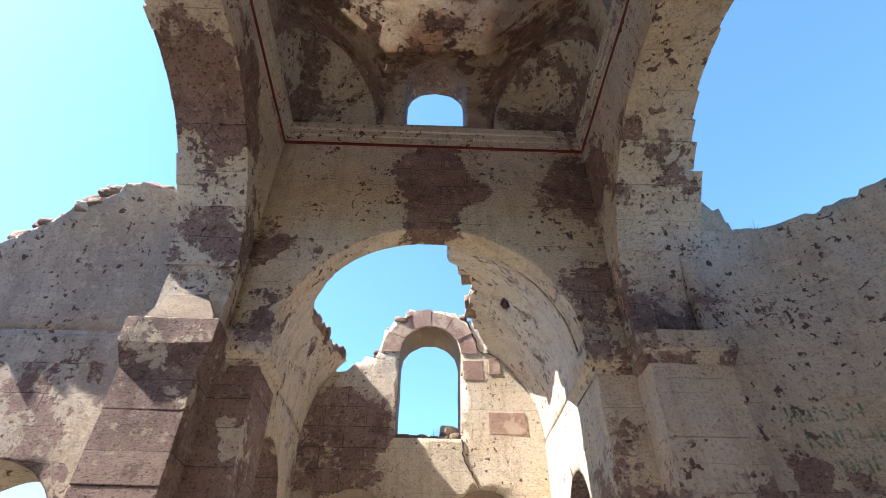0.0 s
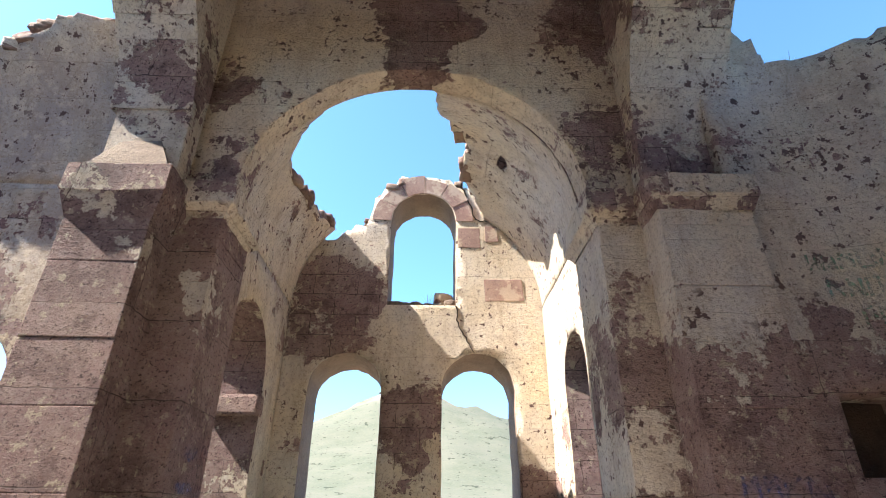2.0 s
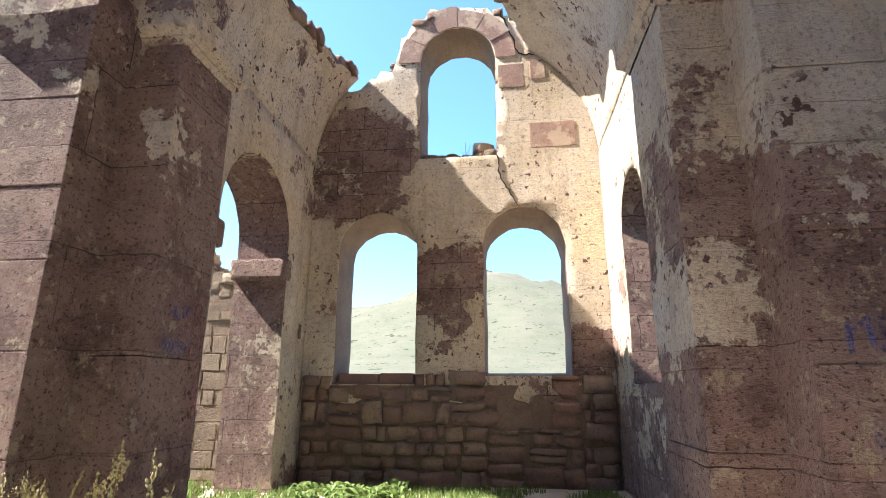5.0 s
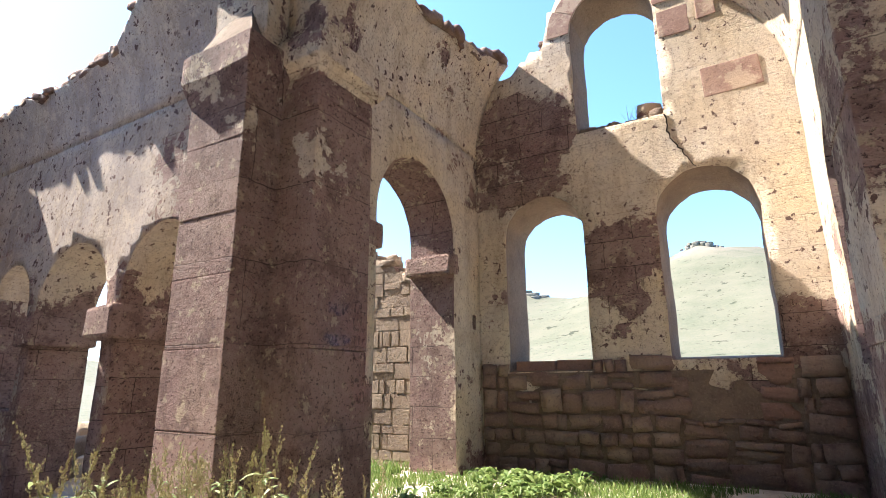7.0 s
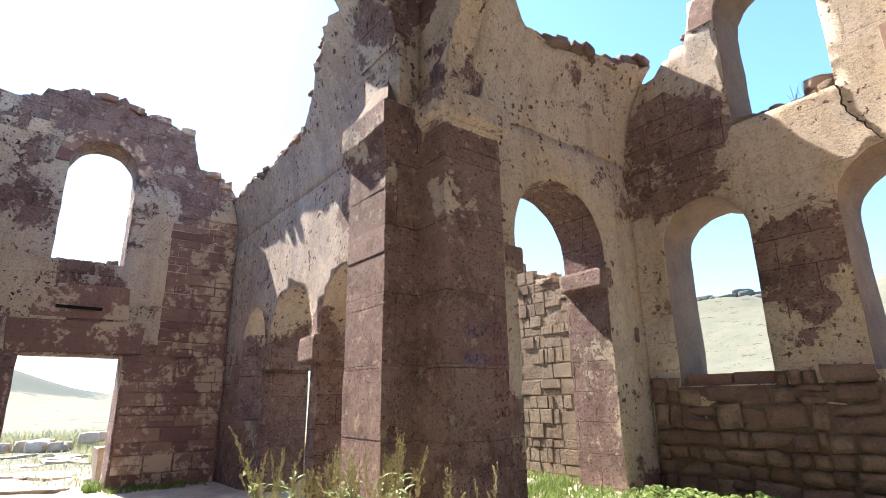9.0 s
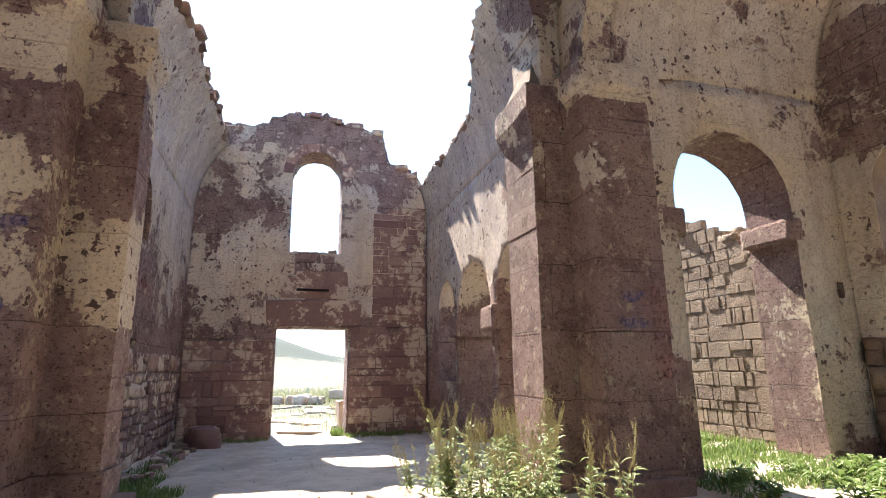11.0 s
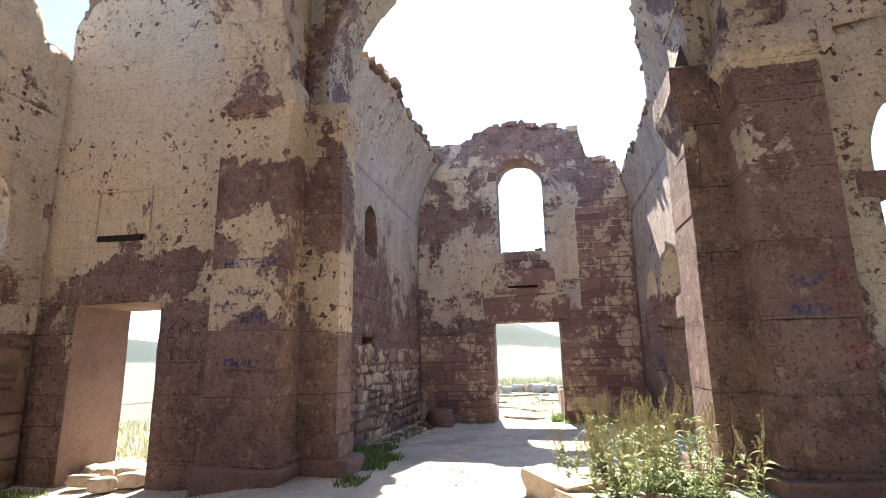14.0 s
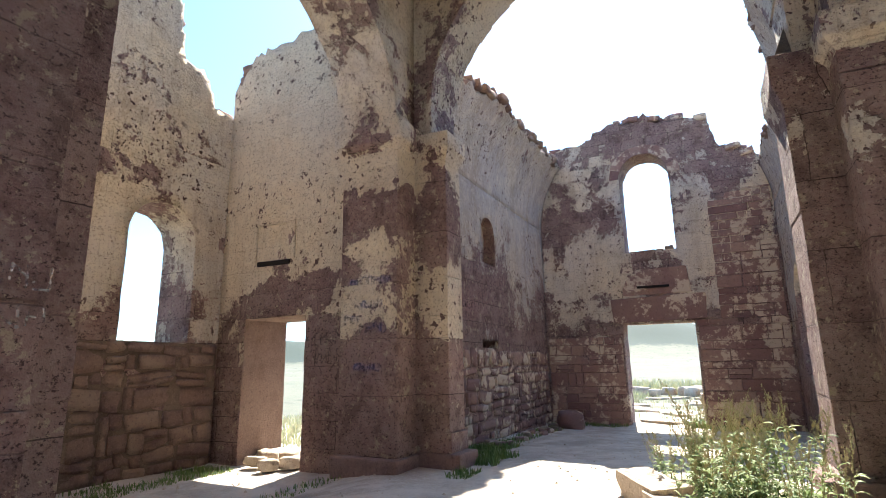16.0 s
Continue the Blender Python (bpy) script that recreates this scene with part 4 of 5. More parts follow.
# ---------------------------------------------------------------- masonry in pieces
def ashlar(parent, origin, u, n, cells, material, proud=0.02, deep=0.16, seed=1):
    """Squared blocks with worn edges standing a little proud of the wall."""
    rng = random.Random(seed)
    o, u, n = Vector(origin), Vector(u), Vector(n)
    rot = Matrix((u, n, (0, 0, 1))).transposed().to_4x4()
    kinds = []
    for k in range(6):
        bm = bmesh.new()
        block_mesh(bm, -0.5, 0.5, -0.5, 0.5, -0.5, 0.5, 0.045, seed * 10 + k, 0.022)
        me = bpy.data.meshes.new("block")
        bm.to_mesh(me)
        bm.free()
        me.materials.append(material)
        kinds.append(me)
    for u0, u1, z0, z1 in cells:
        ob = new("block", rng.choice(kinds))
        ob.parent = parent
        p = o + u * ((u0 + u1) / 2) + Vector((0, 0, (z0 + z1) / 2)) - n * (deep / 2 - proud * rng.uniform(0.2, 1.3))
        ob.matrix_basis = Matrix.Translation(p) @ rot @ pose(0, 0, 0, rng.uniform(-1, 1), rng.uniform(-0.6, 0.6), rng.uniform(-1, 1)) @ Matrix.Diagonal((u1 - u0 - 0.02 * rng.uniform(0.5, 1.5), deep, z1 - z0 - 0.02 * rng.uniform(0.5, 1.5), 1))


def ring(parent, origin, u, n, c, z, r0, r1, pieces, material, proud=0.03, deep=0.3, a0=0.0, a1=180.0, seed=1, stagger=0.0, taper=0.0, gap=0.5):
    """Wedge-shaped stones of an arch, one piece each."""
    rng = random.Random(seed)
    o, u, n = Vector(origin), Vector(u), Vector(n)
    at = [a0 + (a1 - a0) * i / pieces + (rng.uniform(-2, 2) if 0 < i < pieces else 0) for i in range(pieces + 1)]
    for a, b in zip(at, at[1:]):
        bm = bmesh.new()
        rr = r1 * rng.uniform(0.95, 1.06)
        pr = proud * rng.uniform(0.6, 1.3)
        back = deep + rng.uniform(-0.3, 1.0) * stagger + min(0.38, taper * (1 - math.sin(math.radians((a + b) / 2))))
        rings = []
        k = max(2, int((b - a) / 7))
        for i in range(k + 1):
            th = math.radians(a + gap + (b - a - 2 * gap) * i / k)
            rings.append([bm.verts.new(o + u * (c + q * math.cos(th)) + Vector((0, 0, z + q * math.sin(th))) + n * d) for q, d in ((r0 + 0.012, pr), (rr, pr), (rr, -back), (r0 + 0.012 + 0.1 * stagger * rng.random(), -back))])
        for ra, rb in zip(rings, rings[1:]):
            for i in range(4):
                bm.faces.new((ra[i], ra[(i + 1) % 4], rb[(i + 1) % 4], rb[i]))
        bm.faces.new(rings[0]), bm.faces.new(rings[-1])
        bmesh.ops.recalc_face_normals(bm, faces=bm.faces[:])
        part("voussoir", bm, material, parent)


for name, at, u, n, deep in (("arch_east", (3.0, 0, 0), (0, 1, 0), (-1, 0, 0), 0.95), ("arch_west", (-2.95, 0, 0), (0, 1, 0), (1, 0, 0), 1.04)):
    ring(scene.objects[name], at, u, n, 3.875, 6.0, 2.70, 3.0, 17, m_cross, 0.012, deep, 9, 171, 3, stagger=0.08, taper=1.1 if deep < 1 else 0.0, gap=0.1)
N_END = ((0, NY1, 0), (1, 0, 0), (0, -1, 0))
W_END = ((WX, 0, 0), (0, 1, 0), (1, 0, 0))
S_END = ((0, SY0, 0), (1, 0, 0), (0, 1, 0))
ring(wall_north, *N_END, 0.085, 7.85, 0.745, 1.2, 6, m_ring, 0.025, 0.5, seed=3)
ring(wall_west, *W_END, 3.82, 7.0, 0.72, 1.02, 8, m_redstone, 0.02, 0.4, seed=4)
# rubble under the windows of the north arm, with the large block under one of them
low = courses(-2.66, 0.55, -0.45, 1.54, 0.27, 0.36, 5) + courses(-0.66, 0.55, 1.52, 1.76, 0.24, 0.36, 15) + courses(-2.66, -2.16, 1.52, 1.76, 0.24, 0.3, 16) + courses(2.1, 2.66, -0.45, 1.73, 0.26, 0.34, 6) + courses(0.55, 2.1, -0.45, 0.85, 0.25, 0.38, 7) + courses(0.2, 0.75, 0.85, 1.5, 0.3, 0.5, 17)
for parent, at, a, b, top in ((wall_north, N_END, -2.68, 2.66, 1.54), (wall_s, S_END, -2.68, 2.66, 1.83)):
    bm = bmesh.new()
    block_mesh(bm, a, b, at[0][1] + at[2][1] * 0.006, at[0][1] - at[2][1] * 0.2, -0.9, top, 0.0, 1)
    bmesh.ops.recalc_face_normals(bm, faces=bm.faces[:])
    part("bedding", bm, m_bedding, parent, "earthen bedding between rubble stones")
rubble(wall_north, *N_END, low, m_rubble, 0.10, 0.36, 5)
ashlar(wall_north, *N_END, [(-2.1, -1.35, 1.5, 1.755), (-1.35, -0.72, 1.5, 1.76)], m_ochre_dark, -0.28, 0.3, 33)
ashlar(wall_north, *N_END, [(0.76, 1.62, 0.9, 1.68)], m_ochre_dark, -0.02, 0.2, 3)
rubble(wall_north, *N_END, courses(1.6, 2.1, 0.85, 1.72, 0.3, 0.5, 8), m_ochre_dark, 0.05, 0.34, 8)
# the ledge stones over the rubble and round the upper window
ashlar(wall_north, *N_END, [(1.45, 2.3, 5.85, 6.4), (0.86, 1.4, 7.15, 7.7), (1.5, 1.8, 7.3, 7.75)], m_ring, 0.012, 0.2, 9)
# rubble face of the aisle wall
ashlar(wall_aisle, (0, 11.2, 0), (1, 0, 0), (0, -1, 0), courses(-7.3, -3.55, -0.2, 4.3, 0.24, 0.27, 12, lambda a: 3.0 + min(1.3, (-3.5 - a) * 0.65) if a > -6.6 else 3.4), m_rubble_grey, 0.02, 0.14, 12)
# coursed stones of the west wall where no plaster is left
bare = courses(4.9, 7.12, -0.7, 2.5, 0.30, 0.55, 21) + courses(5.5, 7.1, 2.5, 6.2, 0.27, 0.5, 22, lambda a: 6.4 - 0.5 * abs(a - 6.8)) + courses(0.55, 2.8, -0.7, 2.1, 0.31, 0.5, 23)
ashlar(wall_west, *W_END, bare, m_redstone, 0.022, 0.16, 21)
ashlar(wall_west, *W_END, [(2.55, 5.15, 2.5, 3.25), (2.9, 4.8, 3.28, 4.1)], m_redstone, 0.03, 0.2, 25)
rubble(wall_nave_s, (0, NAVE_S, 0), (1, 0, 0), (0, 1, 0), courses(-11.9, -4.2, -0.7, 1.7, 0.28, 0.45, 26), m_redstone, 0.05, 0.3, 26)
# rubble below the window of the south arm
rubble(wall_s, *S_END, courses(-2.66, -0.5, -0.6, 1.82, 0.28, 0.42, 31), m_rubble, 0.07, 0.34, 31)
rubble(wall_s, *S_END, courses(-0.5, 2.6, -0.6, 1.82, 0.3, 0.5, 32), m_rubble, 0.05, 0.3, 32)


def caps(parent, places, material, seed, size=(0.16, 0.34), names="cap_stone"):
    """Broken stones left standing along a ruined edge: places are (point, way along it)."""
    rng = random.Random(seed)
    kinds = []
    for k in STONES[:7]:
        c = k.copy()
        c.materials.append(material)
        kinds.append(c)
    for p, along in places:
        w = rng.uniform(*size)
        ob = new(names, rng.choice(kinds))
        ob.parent = parent
        turn = math.degrees(math.atan2(along[1], along[0]))
        ob.matrix_basis = Matrix.Translation(Vector(p) + Vector((0, 0, rng.uniform(-0.06, 0.04)))) @ pose(0, 0, 0, rng.uniform(-12, 12), rng.uniform(-12, 12), turn + rng.uniform(-15, 15)) @ Matrix.Diagonal((w * 1.25, w, w * rng.uniform(0.55, 0.9), 1))


def along_line(points, step, seed, make):
    """Points about step apart along a line in (u, z), turned into places by make(u, z)."""
    rng = random.Random(seed)
    out = []
    for (a, b), (c, d) in zip(points, points[1:]):
        k = max(1, int(math.hypot(c - a, d - b) / step))
        for i in range(k):
            f = (i + rng.random()) / k
            out.append(make(a + (c - a) * f, b + (d - b) * f, rng))
    return out


caps(wall_west, along_line([(7.1, 6.75), (6.5, 7.5), (5.95, 7.6)], 0.16, 1, lambda a, z, r: ((WX - r.uniform(0.05, 0.7), a, z), (0, 1))) +
     along_line([(5.75, 8.5), (4.9, 8.75), (4.0, 8.85), (3.1, 9.0), (2.35, 8.6), (1.2, 8.35), (0.5, 8.0)], 0.14, 2, lambda a, z, r: ((WX - r.uniform(0.05, 0.7), a, z), (0, 1))), m_redstone, 41)
caps(wall_north, along_line([(1.3, 8.75), (0.7, 9.02), (-0.3, 9.02), (-0.8, 8.75), (-1.1, 8.2), (-1.25, 7.65), (-1.9, 7.35), (-2.6, 7.4)], 0.15, 3, lambda a, z, r: ((a, NY1 + r.uniform(0.06, 0.7), z), (1, 0))), m_rubble, 42, (0.14, 0.28))


def on_vault(axis, zc, r, flip, along):
    def make(a, deg, rng):
        th = math.radians(deg + rng.uniform(-1.5, 1.0))
        rr = r + rng.uniform(0.04, 0.36)
        h, z = axis + flip * rr * math.cos(th), zc + rr * math.sin(th)
        return ((h, a, z), (0, 1)) if along == "y" else ((a, h, z), (1, 0))
    return make


def edge_stones(name, line, make, seed):
    line = [(a, b / 25) for a, b in line]          # evens out metres and degrees for the spacing
    caps(scene.objects[name], along_line(line, 0.11, seed, lambda a, b, r: make(a, b * 25, r)), m_rubble, seed, (0.13, 0.26))


edge_stones("vault_nave_south", [(-4.0, 31), (-4.7, 32), (-5.5, 35), (-6.4, 38.5), (-8.5, 38), (-10.5, 39), (-12.0, 40)], on_vault(3.83, 5.6, 3.33, -1, "x"), 51)
edge_stones("vault_nave_north", [(-4.2, 40), (-4.85, 42.5), (-5.6, 37.5), (-6.2, 30), (-7.0, 25), (-7.3, 22.5), (-9.8, 22), (-10.2, 23), (-12.0, 20.5)], on_vault(3.83, 5.6, 3.33, 1, "x"), 52)
edge_stones("vault_north_arm_west", [(11.75, 44), (11.2, 41), (10.6, 37.5), (9.9, 36), (9.3, 33.5), (8.9, 34)], on_vault(0.0, 5.7, 2.7, -1, "y"), 53)
edge_stones("vault_north_arm_east", [(11.2, 62), (10.4, 70), (9.9, 69), (9.5, 68), (9.1, 76)], on_vault(0.0, 5.7, 2.68, 1, "y"), 54)
caps(wall_sw, along_line([(-1.25, 8.3), (-1.9, 8.05), (-2.4, 8.15), (-3.2, 7.85), (-3.45, 7.45)], 0.15, 5, lambda a, z, r: ((NX0 - r.uniform(0.05, 0.7), a, z), (0, 1))), m_rubble, 43)
caps(wall_s, along_line([(-1.2, 8.55), (-1.45, 7.4), (-2.0, 7.2), (-2.2, 6.8), (-2.7, 6.6)], 0.16, 6, lambda a, z, r: ((a, SY0 - r.uniform(0.05, 0.7), z), (1, 0))), m_rubble, 44)
caps(wall_aisle, along_line([(-3.6, 3.15), (-4.6, 3.8), (-6.5, 4.3)], 0.18, 7, lambda a, z, r: ((a, 11.2 + r.uniform(0.05, 0.5), z), (1, 0))), m_rubble_grey, 45)
caps(wall_apse, along_line([(0.6, 7.25), (1.4, 7.2), (2.6, 7.2)], 0.16, 8, lambda a, z, r: (apse_bend(a, z, r.uniform(0.05, 0.6)), (1, -0.5))), m_rubble, 46, (0.10, 0.2))

# imposts of the arcade and of the arch to the aisle
for name, X, Y, zz in (("nave", (-6.95, -6.22), (7.0, 8.18), 2.05), ("nave", (-9.35, -8.78), (7.06, 8.18), 2.05)):
    bm = bmesh.new()
    block_mesh(bm, *X, *Y, zz, zz + 0.5, 0.07, 3, 0.025)
    part("impost", bm, m_impost, wall_nave_n, "worn impost stone of the arcade")
for Y in ((10.62, 10.9), (8.3, 8.7)):
    bm = bmesh.new()
    block_mesh(bm, NX0 - 0.93, NX0 + 0.02, *Y, 3.22, 3.58, 0.06, 4, 0.02)
    part("impost", bm, m_impost, wall_nw, "worn impost stone")

# framed panel over the side door; black bars paint slot shade over both doors
for y, z, h, d in ((-2.2, 3.75, 0.82, 0.0),):
    bm = bmesh.new()
    for a, b, c, e in ((-2.72, -1.68, 4.12, 4.18), (-2.72, -2.66, 3.4, 4.12), (-1.74, -1.68, 3.4, 4.12)):
        block_mesh(bm, NX0 - 0.05, NX0 + 0.035, a, b, c, e, 0.012, 2)
    part("frame", bm, m_wall_s, wall_sw, "raised plaster frame of a panel")
bm = bmesh.new()
block_mesh(bm, NX0 - 0.05, NX0 + 0.022, -2.62, -1.8, 3.30, 3.39, 0.0, 1)
part("slot", bm, m_gap_shade, wall_sw, "near-black bar painted as the shade of a slot")
bm = bmesh.new()
block_mesh(bm, WX - 0.05, WX + 0.06, 3.35, 4.25, 3.50, 3.56, 0.0, 1)
part("slot", bm, m_gap_shade, wall_west, "near-black bar painted as the shade of a slot")


# cracks as thin raised strips, near-black for the shade inside
def crack(parent, origin, u, n, pts, width=0.02, seed=1, lift=0.02):
    rng = random.Random(seed)
    o, u, n = Vector(origin), Vector(u), Vector(n)
    fine = []
    for (a, b), (c, d) in zip(pts, pts[1:]):
        for i in range(6):
            fine.append((a + (c - a) * i / 6 + rng.uniform(-0.025, 0.025), b + (d - b) * i / 6 + rng.uniform(-0.02, 0.02)))
    fine.append(pts[-1])
    bm = bmesh.new()
    rows = []
    for i, (a, b) in enumerate(fine):
        w = width * rng.uniform(0.4, 1.0) * (1 - 0.7 * i / len(fine))
        rows.append([bm.verts.new(o + u * (a + q) + Vector((0, 0, b)) + n * e) for q, e in ((-w, lift), (w, lift), (w, -0.03), (-w, -0.03))])
    for ra, rb in zip(rows, rows[1:]):
        for i in range(4):
            bm.faces.new((ra[i], rb[i], rb[(i + 1) % 4], ra[(i + 1) % 4]))
    bmesh.ops.recalc_face_normals(bm, faces=bm.faces[:])
    part("crack", bm, m_gap_shade, parent)


crack(wall_north, *N_END, [(0.84, 5.72), (0.86, 5.3), (1.05, 5.0), (1.2, 4.72)], 0.016, 1)
crack(wall_north, *N_END, [(0.95, 8.9), (1.15, 8.35), (1.3, 7.9), (1.6, 7.85)], 0.02, 2)


# ---------------------------------------------------------------- scrawls: strokes without words
def strokes(parent, place, rows, material, seed, stroke=0.018, name="scrawl"):
    """Rows of painted bars (u0, u1, z, height); place(u, z) gives the point on the surface and its outward way."""
    rng = random.Random(seed)
    bm = bmesh.new()
    for u0, u1, z, h in rows:
        a = u0
        while a < u1:
            w = h * rng.uniform(0.5, 0.8)
            lines = [((a, z), (a + rng.uniform(-0.02, 0.02), z + h)), ((a, z + h * rng.choice((0, 0.5, 1))), (a + w, z + h * rng.choice((0, 0.5, 1)))), ((a + w, z + rng.uniform(0, 0.3) * h), (a + w * 0.9, z + h * rng.uniform(0.7, 1)))]
            for (pa, pb), (qa, qb) in lines[:rng.choice((2, 3, 3))]:
                d = Vector((qa - pa, qb - pb))
                if d.length < 0.01:
                    continue
                e = Vector((-d.y, d.x)).normalized() * stroke
                vs = []
                for t, sgn in ((0, 1), (0.5, 1), (1, 1), (1, -1), (0.5, -1), (0, -1)):
                    p, out = place(pa + d.x * t + e.x * sgn, pb + d.y * t + e.y * sgn)
                    vs.append(bm.verts.new(p + out * 0.022))
                bm.faces.new(vs[:2] + vs[4:])
                bm.faces.new(vs[1:5])
            a += w + h * 0.25
    tagged(part(name, bm, material, parent), kind="stuff")


def on_apse(s, z):
    return Vector(apse_bend(s, z, 0)), Vector(apse_bend(s, z, -1)) - Vector(apse_bend(s, z, 0))


piers = [o for o in scene.objects if o.name.startswith("pier")]
nw, ne, sw, se = piers
strokes(wall_apse, on_apse, [(0.25, 1.15, 4.12, 0.2), (0.4, 1.2, 3.78, 0.22), (0.65, 1.1, 3.45, 0.2)], m_paint_green, 1)
strokes(wall_apse, on_apse, [(0.0, 0.9, 1.25, 0.2), (0.1, 0.7, 0.8, 0.15)], m_paint_blue, 2)
strokes(ne, lambda a, z: (Vector((a, 6.42, z)), Vector((0, -1, 0))), [(3.25, 4.1, 1.7, 0.25), (3.3, 4.0, 1.05, 0.15)], m_paint_blue, 3)
strokes(nw, lambda a, z: (Vector((-2.37, a, z)), Vector((1, 0, 0))), [(7.3, 7.6, 2.15, 0.12), (7.25, 7.6, 1.8, 0.12)], m_paint_blue, 4)
strokes(nw, lambda a, z: (Vector((-2.37, a, z)), Vector((1, 0, 0))), [(7.72, 7.95, z, 0.13) for z in (2.2, 2.0, 1.8, 1.6, 1.35, 1.15)], m_paint_red, 5)
strokes(sw, lambda a, z: (Vector((-2.37, a, z)), Vector((1, 0, 0))), [(-0.1, 0.6, 2.7, 0.12), (0.0, 0.5, 2.3, 0.12), (0.1, 0.55, 1.9, 0.15), (-0.2, 0.1, 2.05, 0.15), (0.0, 0.4, 1.3, 0.12)], m_paint_blue, 6)
strokes(sw, lambda a, z: (Vector((a, 1.42, z)), Vector((0, 1, 0))), [(-3.9, -3.3, 2.35, 0.12)], m_paint_red, 7)
strokes(wall_sw, lambda a, z: (Vector((NX0, a, z)), Vector((1, 0, 0))), [(-1.12, -0.6, 1.75, 0.17), (-1.1, -0.62, 1.42, 0.17)], m_paint_black, 8, 0.012)
heart = [(-0.86 + 0.021 * 16 * math.sin(t) ** 3, 1.62 + 0.03 * (13 * math.cos(t) - 5 * math.cos(2 * t) - 2 * math.cos(3 * t) - math.cos(4 * t))) for t in [2 * math.pi * i / 40 for i in range(41)]]
bm = bmesh.new()
hv = [[bm.verts.new((NX0 + 0.022, -0.86 + (a + 0.86) * q, 1.62 + (b - 1.62) * q)) for q in (0.97, 1.02)] for a, b in heart]
for ra, rb in zip(hv, hv[1:]):
    bm.faces.new((ra[0], ra[1], rb[1], rb[0]))
part("drawn_heart", bm, m_paint_black, wall_sw, "dark drawn heart outline")
strokes(se, lambda a, z: (Vector((a, 1.42, z)), Vector((0, 1, 0))), [(3.0, 3.6, 1.9, 0.15), (3.0, 3.5, 1.65, 0.15)], m_paint_white, 9, 0.008)


# ---------------------------------------------------------------- loose stones
def stone(name, label, x, y, z, sx, sy, sz, turn, material, seed, box=0.6, group=""):
    me = boulder(name, 1.0, seed, (1, 1, 1), box, 4)
    me.materials.append(material)
    ob = tagged(new(name, me), label, "stone", group)
    ob.matrix_basis = pose(x, y, z, random.uniform(-4, 4), random.uniform(-4, 4), turn) @ Matrix.Diagonal((sx, sy, sz, 1))
    return ob


stone("fallen_block", "fallen pale stone block lying among weeds", -1.95, 4.45, -0.12, 0.95, 0.42, 0.40, 32, m_pale, 3, 0.97)
stone("fallen_slab", "pale fallen stone slab lying before the weeds", -1.15, 4.95, -0.14, 1.35, 0.62, 0.30, 28, m_pale, 5, 0.97)
stone("fallen_slab", "pale fallen stone slab half buried in the floor", -3.1, 4.7, -0.2, 0.8, 0.5, 0.22, 10, m_pale, 6, 0.8)
stone("loose_stone", "small pale stone on the fallen slab", -1.0, 5.3, 0.06, 0.3, 0.2, 0.12, 70, m_pale, 7)
stone("boulder", "dark red boulder in the corner of the nave", -10.9, 1.35, -0.3, 1.1, 0.7, 0.6, 20, m_redstone, 8, 0.5)
rng = random.Random(5)
for i in range(22):
    a = rng.uniform(-11.6, -4.6)
    stone("loose_stone", "loose stone at the foot of the nave wall", a, 0.75 + rng.uniform(0, 0.5), height(a, 1) + 0.03, *(rng.uniform(0.1, 0.3) for _ in range(2)), 0.14, rng.uniform(0, 180), rng.choice((m_redstone, m_rubble_grey)), i + 20, 0.5, "loose stones in the nave")
for i, (x, y, w, h) in enumerate(((-9.3, 8.75, 0.7, 0.8), (-9.9, 9.1, 0.8, 1.0), (-9.0, 8.5, 0.45, 0.4), (-10.5, 9.3, 0.9, 0.7))):
    stone("fallen_block", "pale fallen stone block lying behind the arcade", x, y, height(x, y) + 0.3 * h, w, 0.6, h, 20 * i, m_pale, i + 240, 0.78, "fallen blocks in the aisle")
for i in range(9):
    stone("threshold_stone", "sunlit stone of the broken threshold", -2.95 + rng.uniform(-0.6, 0.55), -2.1 + rng.uniform(-0.75, 0.7), -0.28, rng.uniform(0.25, 0.5), rng.uniform(0.2, 0.4), rng.uniform(0.14, 0.24), rng.uniform(0, 180), m_pale, i + 50, 0.6, "threshold stones")
for i in range(6):
    stone("sill_stone", "loose stone on the ruined window sill", -0.5 + 0.24 * i, NY1 + 0.25 + rng.uniform(-0.1, 0.2), 5.82, rng.uniform(0.2, 0.36), 0.25, rng.uniform(0.14, 0.22), rng.uniform(0, 90), m_rubble_grey, i + 70, 0.55, "stones on the window sill")
stone("sill_stone", "dark leaning stone on the ruined window sill", 0.55, NY1 + 0.35, 5.98, 0.4, 0.26, 0.34, 30, m_redstone, 79, 0.5, "stones on the window sill")
for k, (ya, yb, zz, x) in enumerate(((3.15, 4.5, 4.66, WX - 0.4),)):
    for i in range(5):
        stone("sill_stone", "low stone on the west window's sill", x, ya + 0.15 + 0.26 * i, zz, 0.3, 0.24, rng.choice((0.1, 0.26, 0.2)), 0, m_rubble_grey, 90 + i, 0.7, "stones on the west window sill")
for i in range(26):
    x = -13.3 - 11 * (i / 26) + rng.uniform(-0.4, 0.4)
    stone("paving_slab", "pale worn slab in the ground outside the doorway", x, 3.8 + rng.uniform(-1.9, 1.7), height(x, 4) + 0.0, rng.uniform(0.6, 1.5), rng.uniform(0.5, 1.0), 0.14, rng.uniform(0, 180), m_pale, i + 100, 0.8, "slabs outside the door")
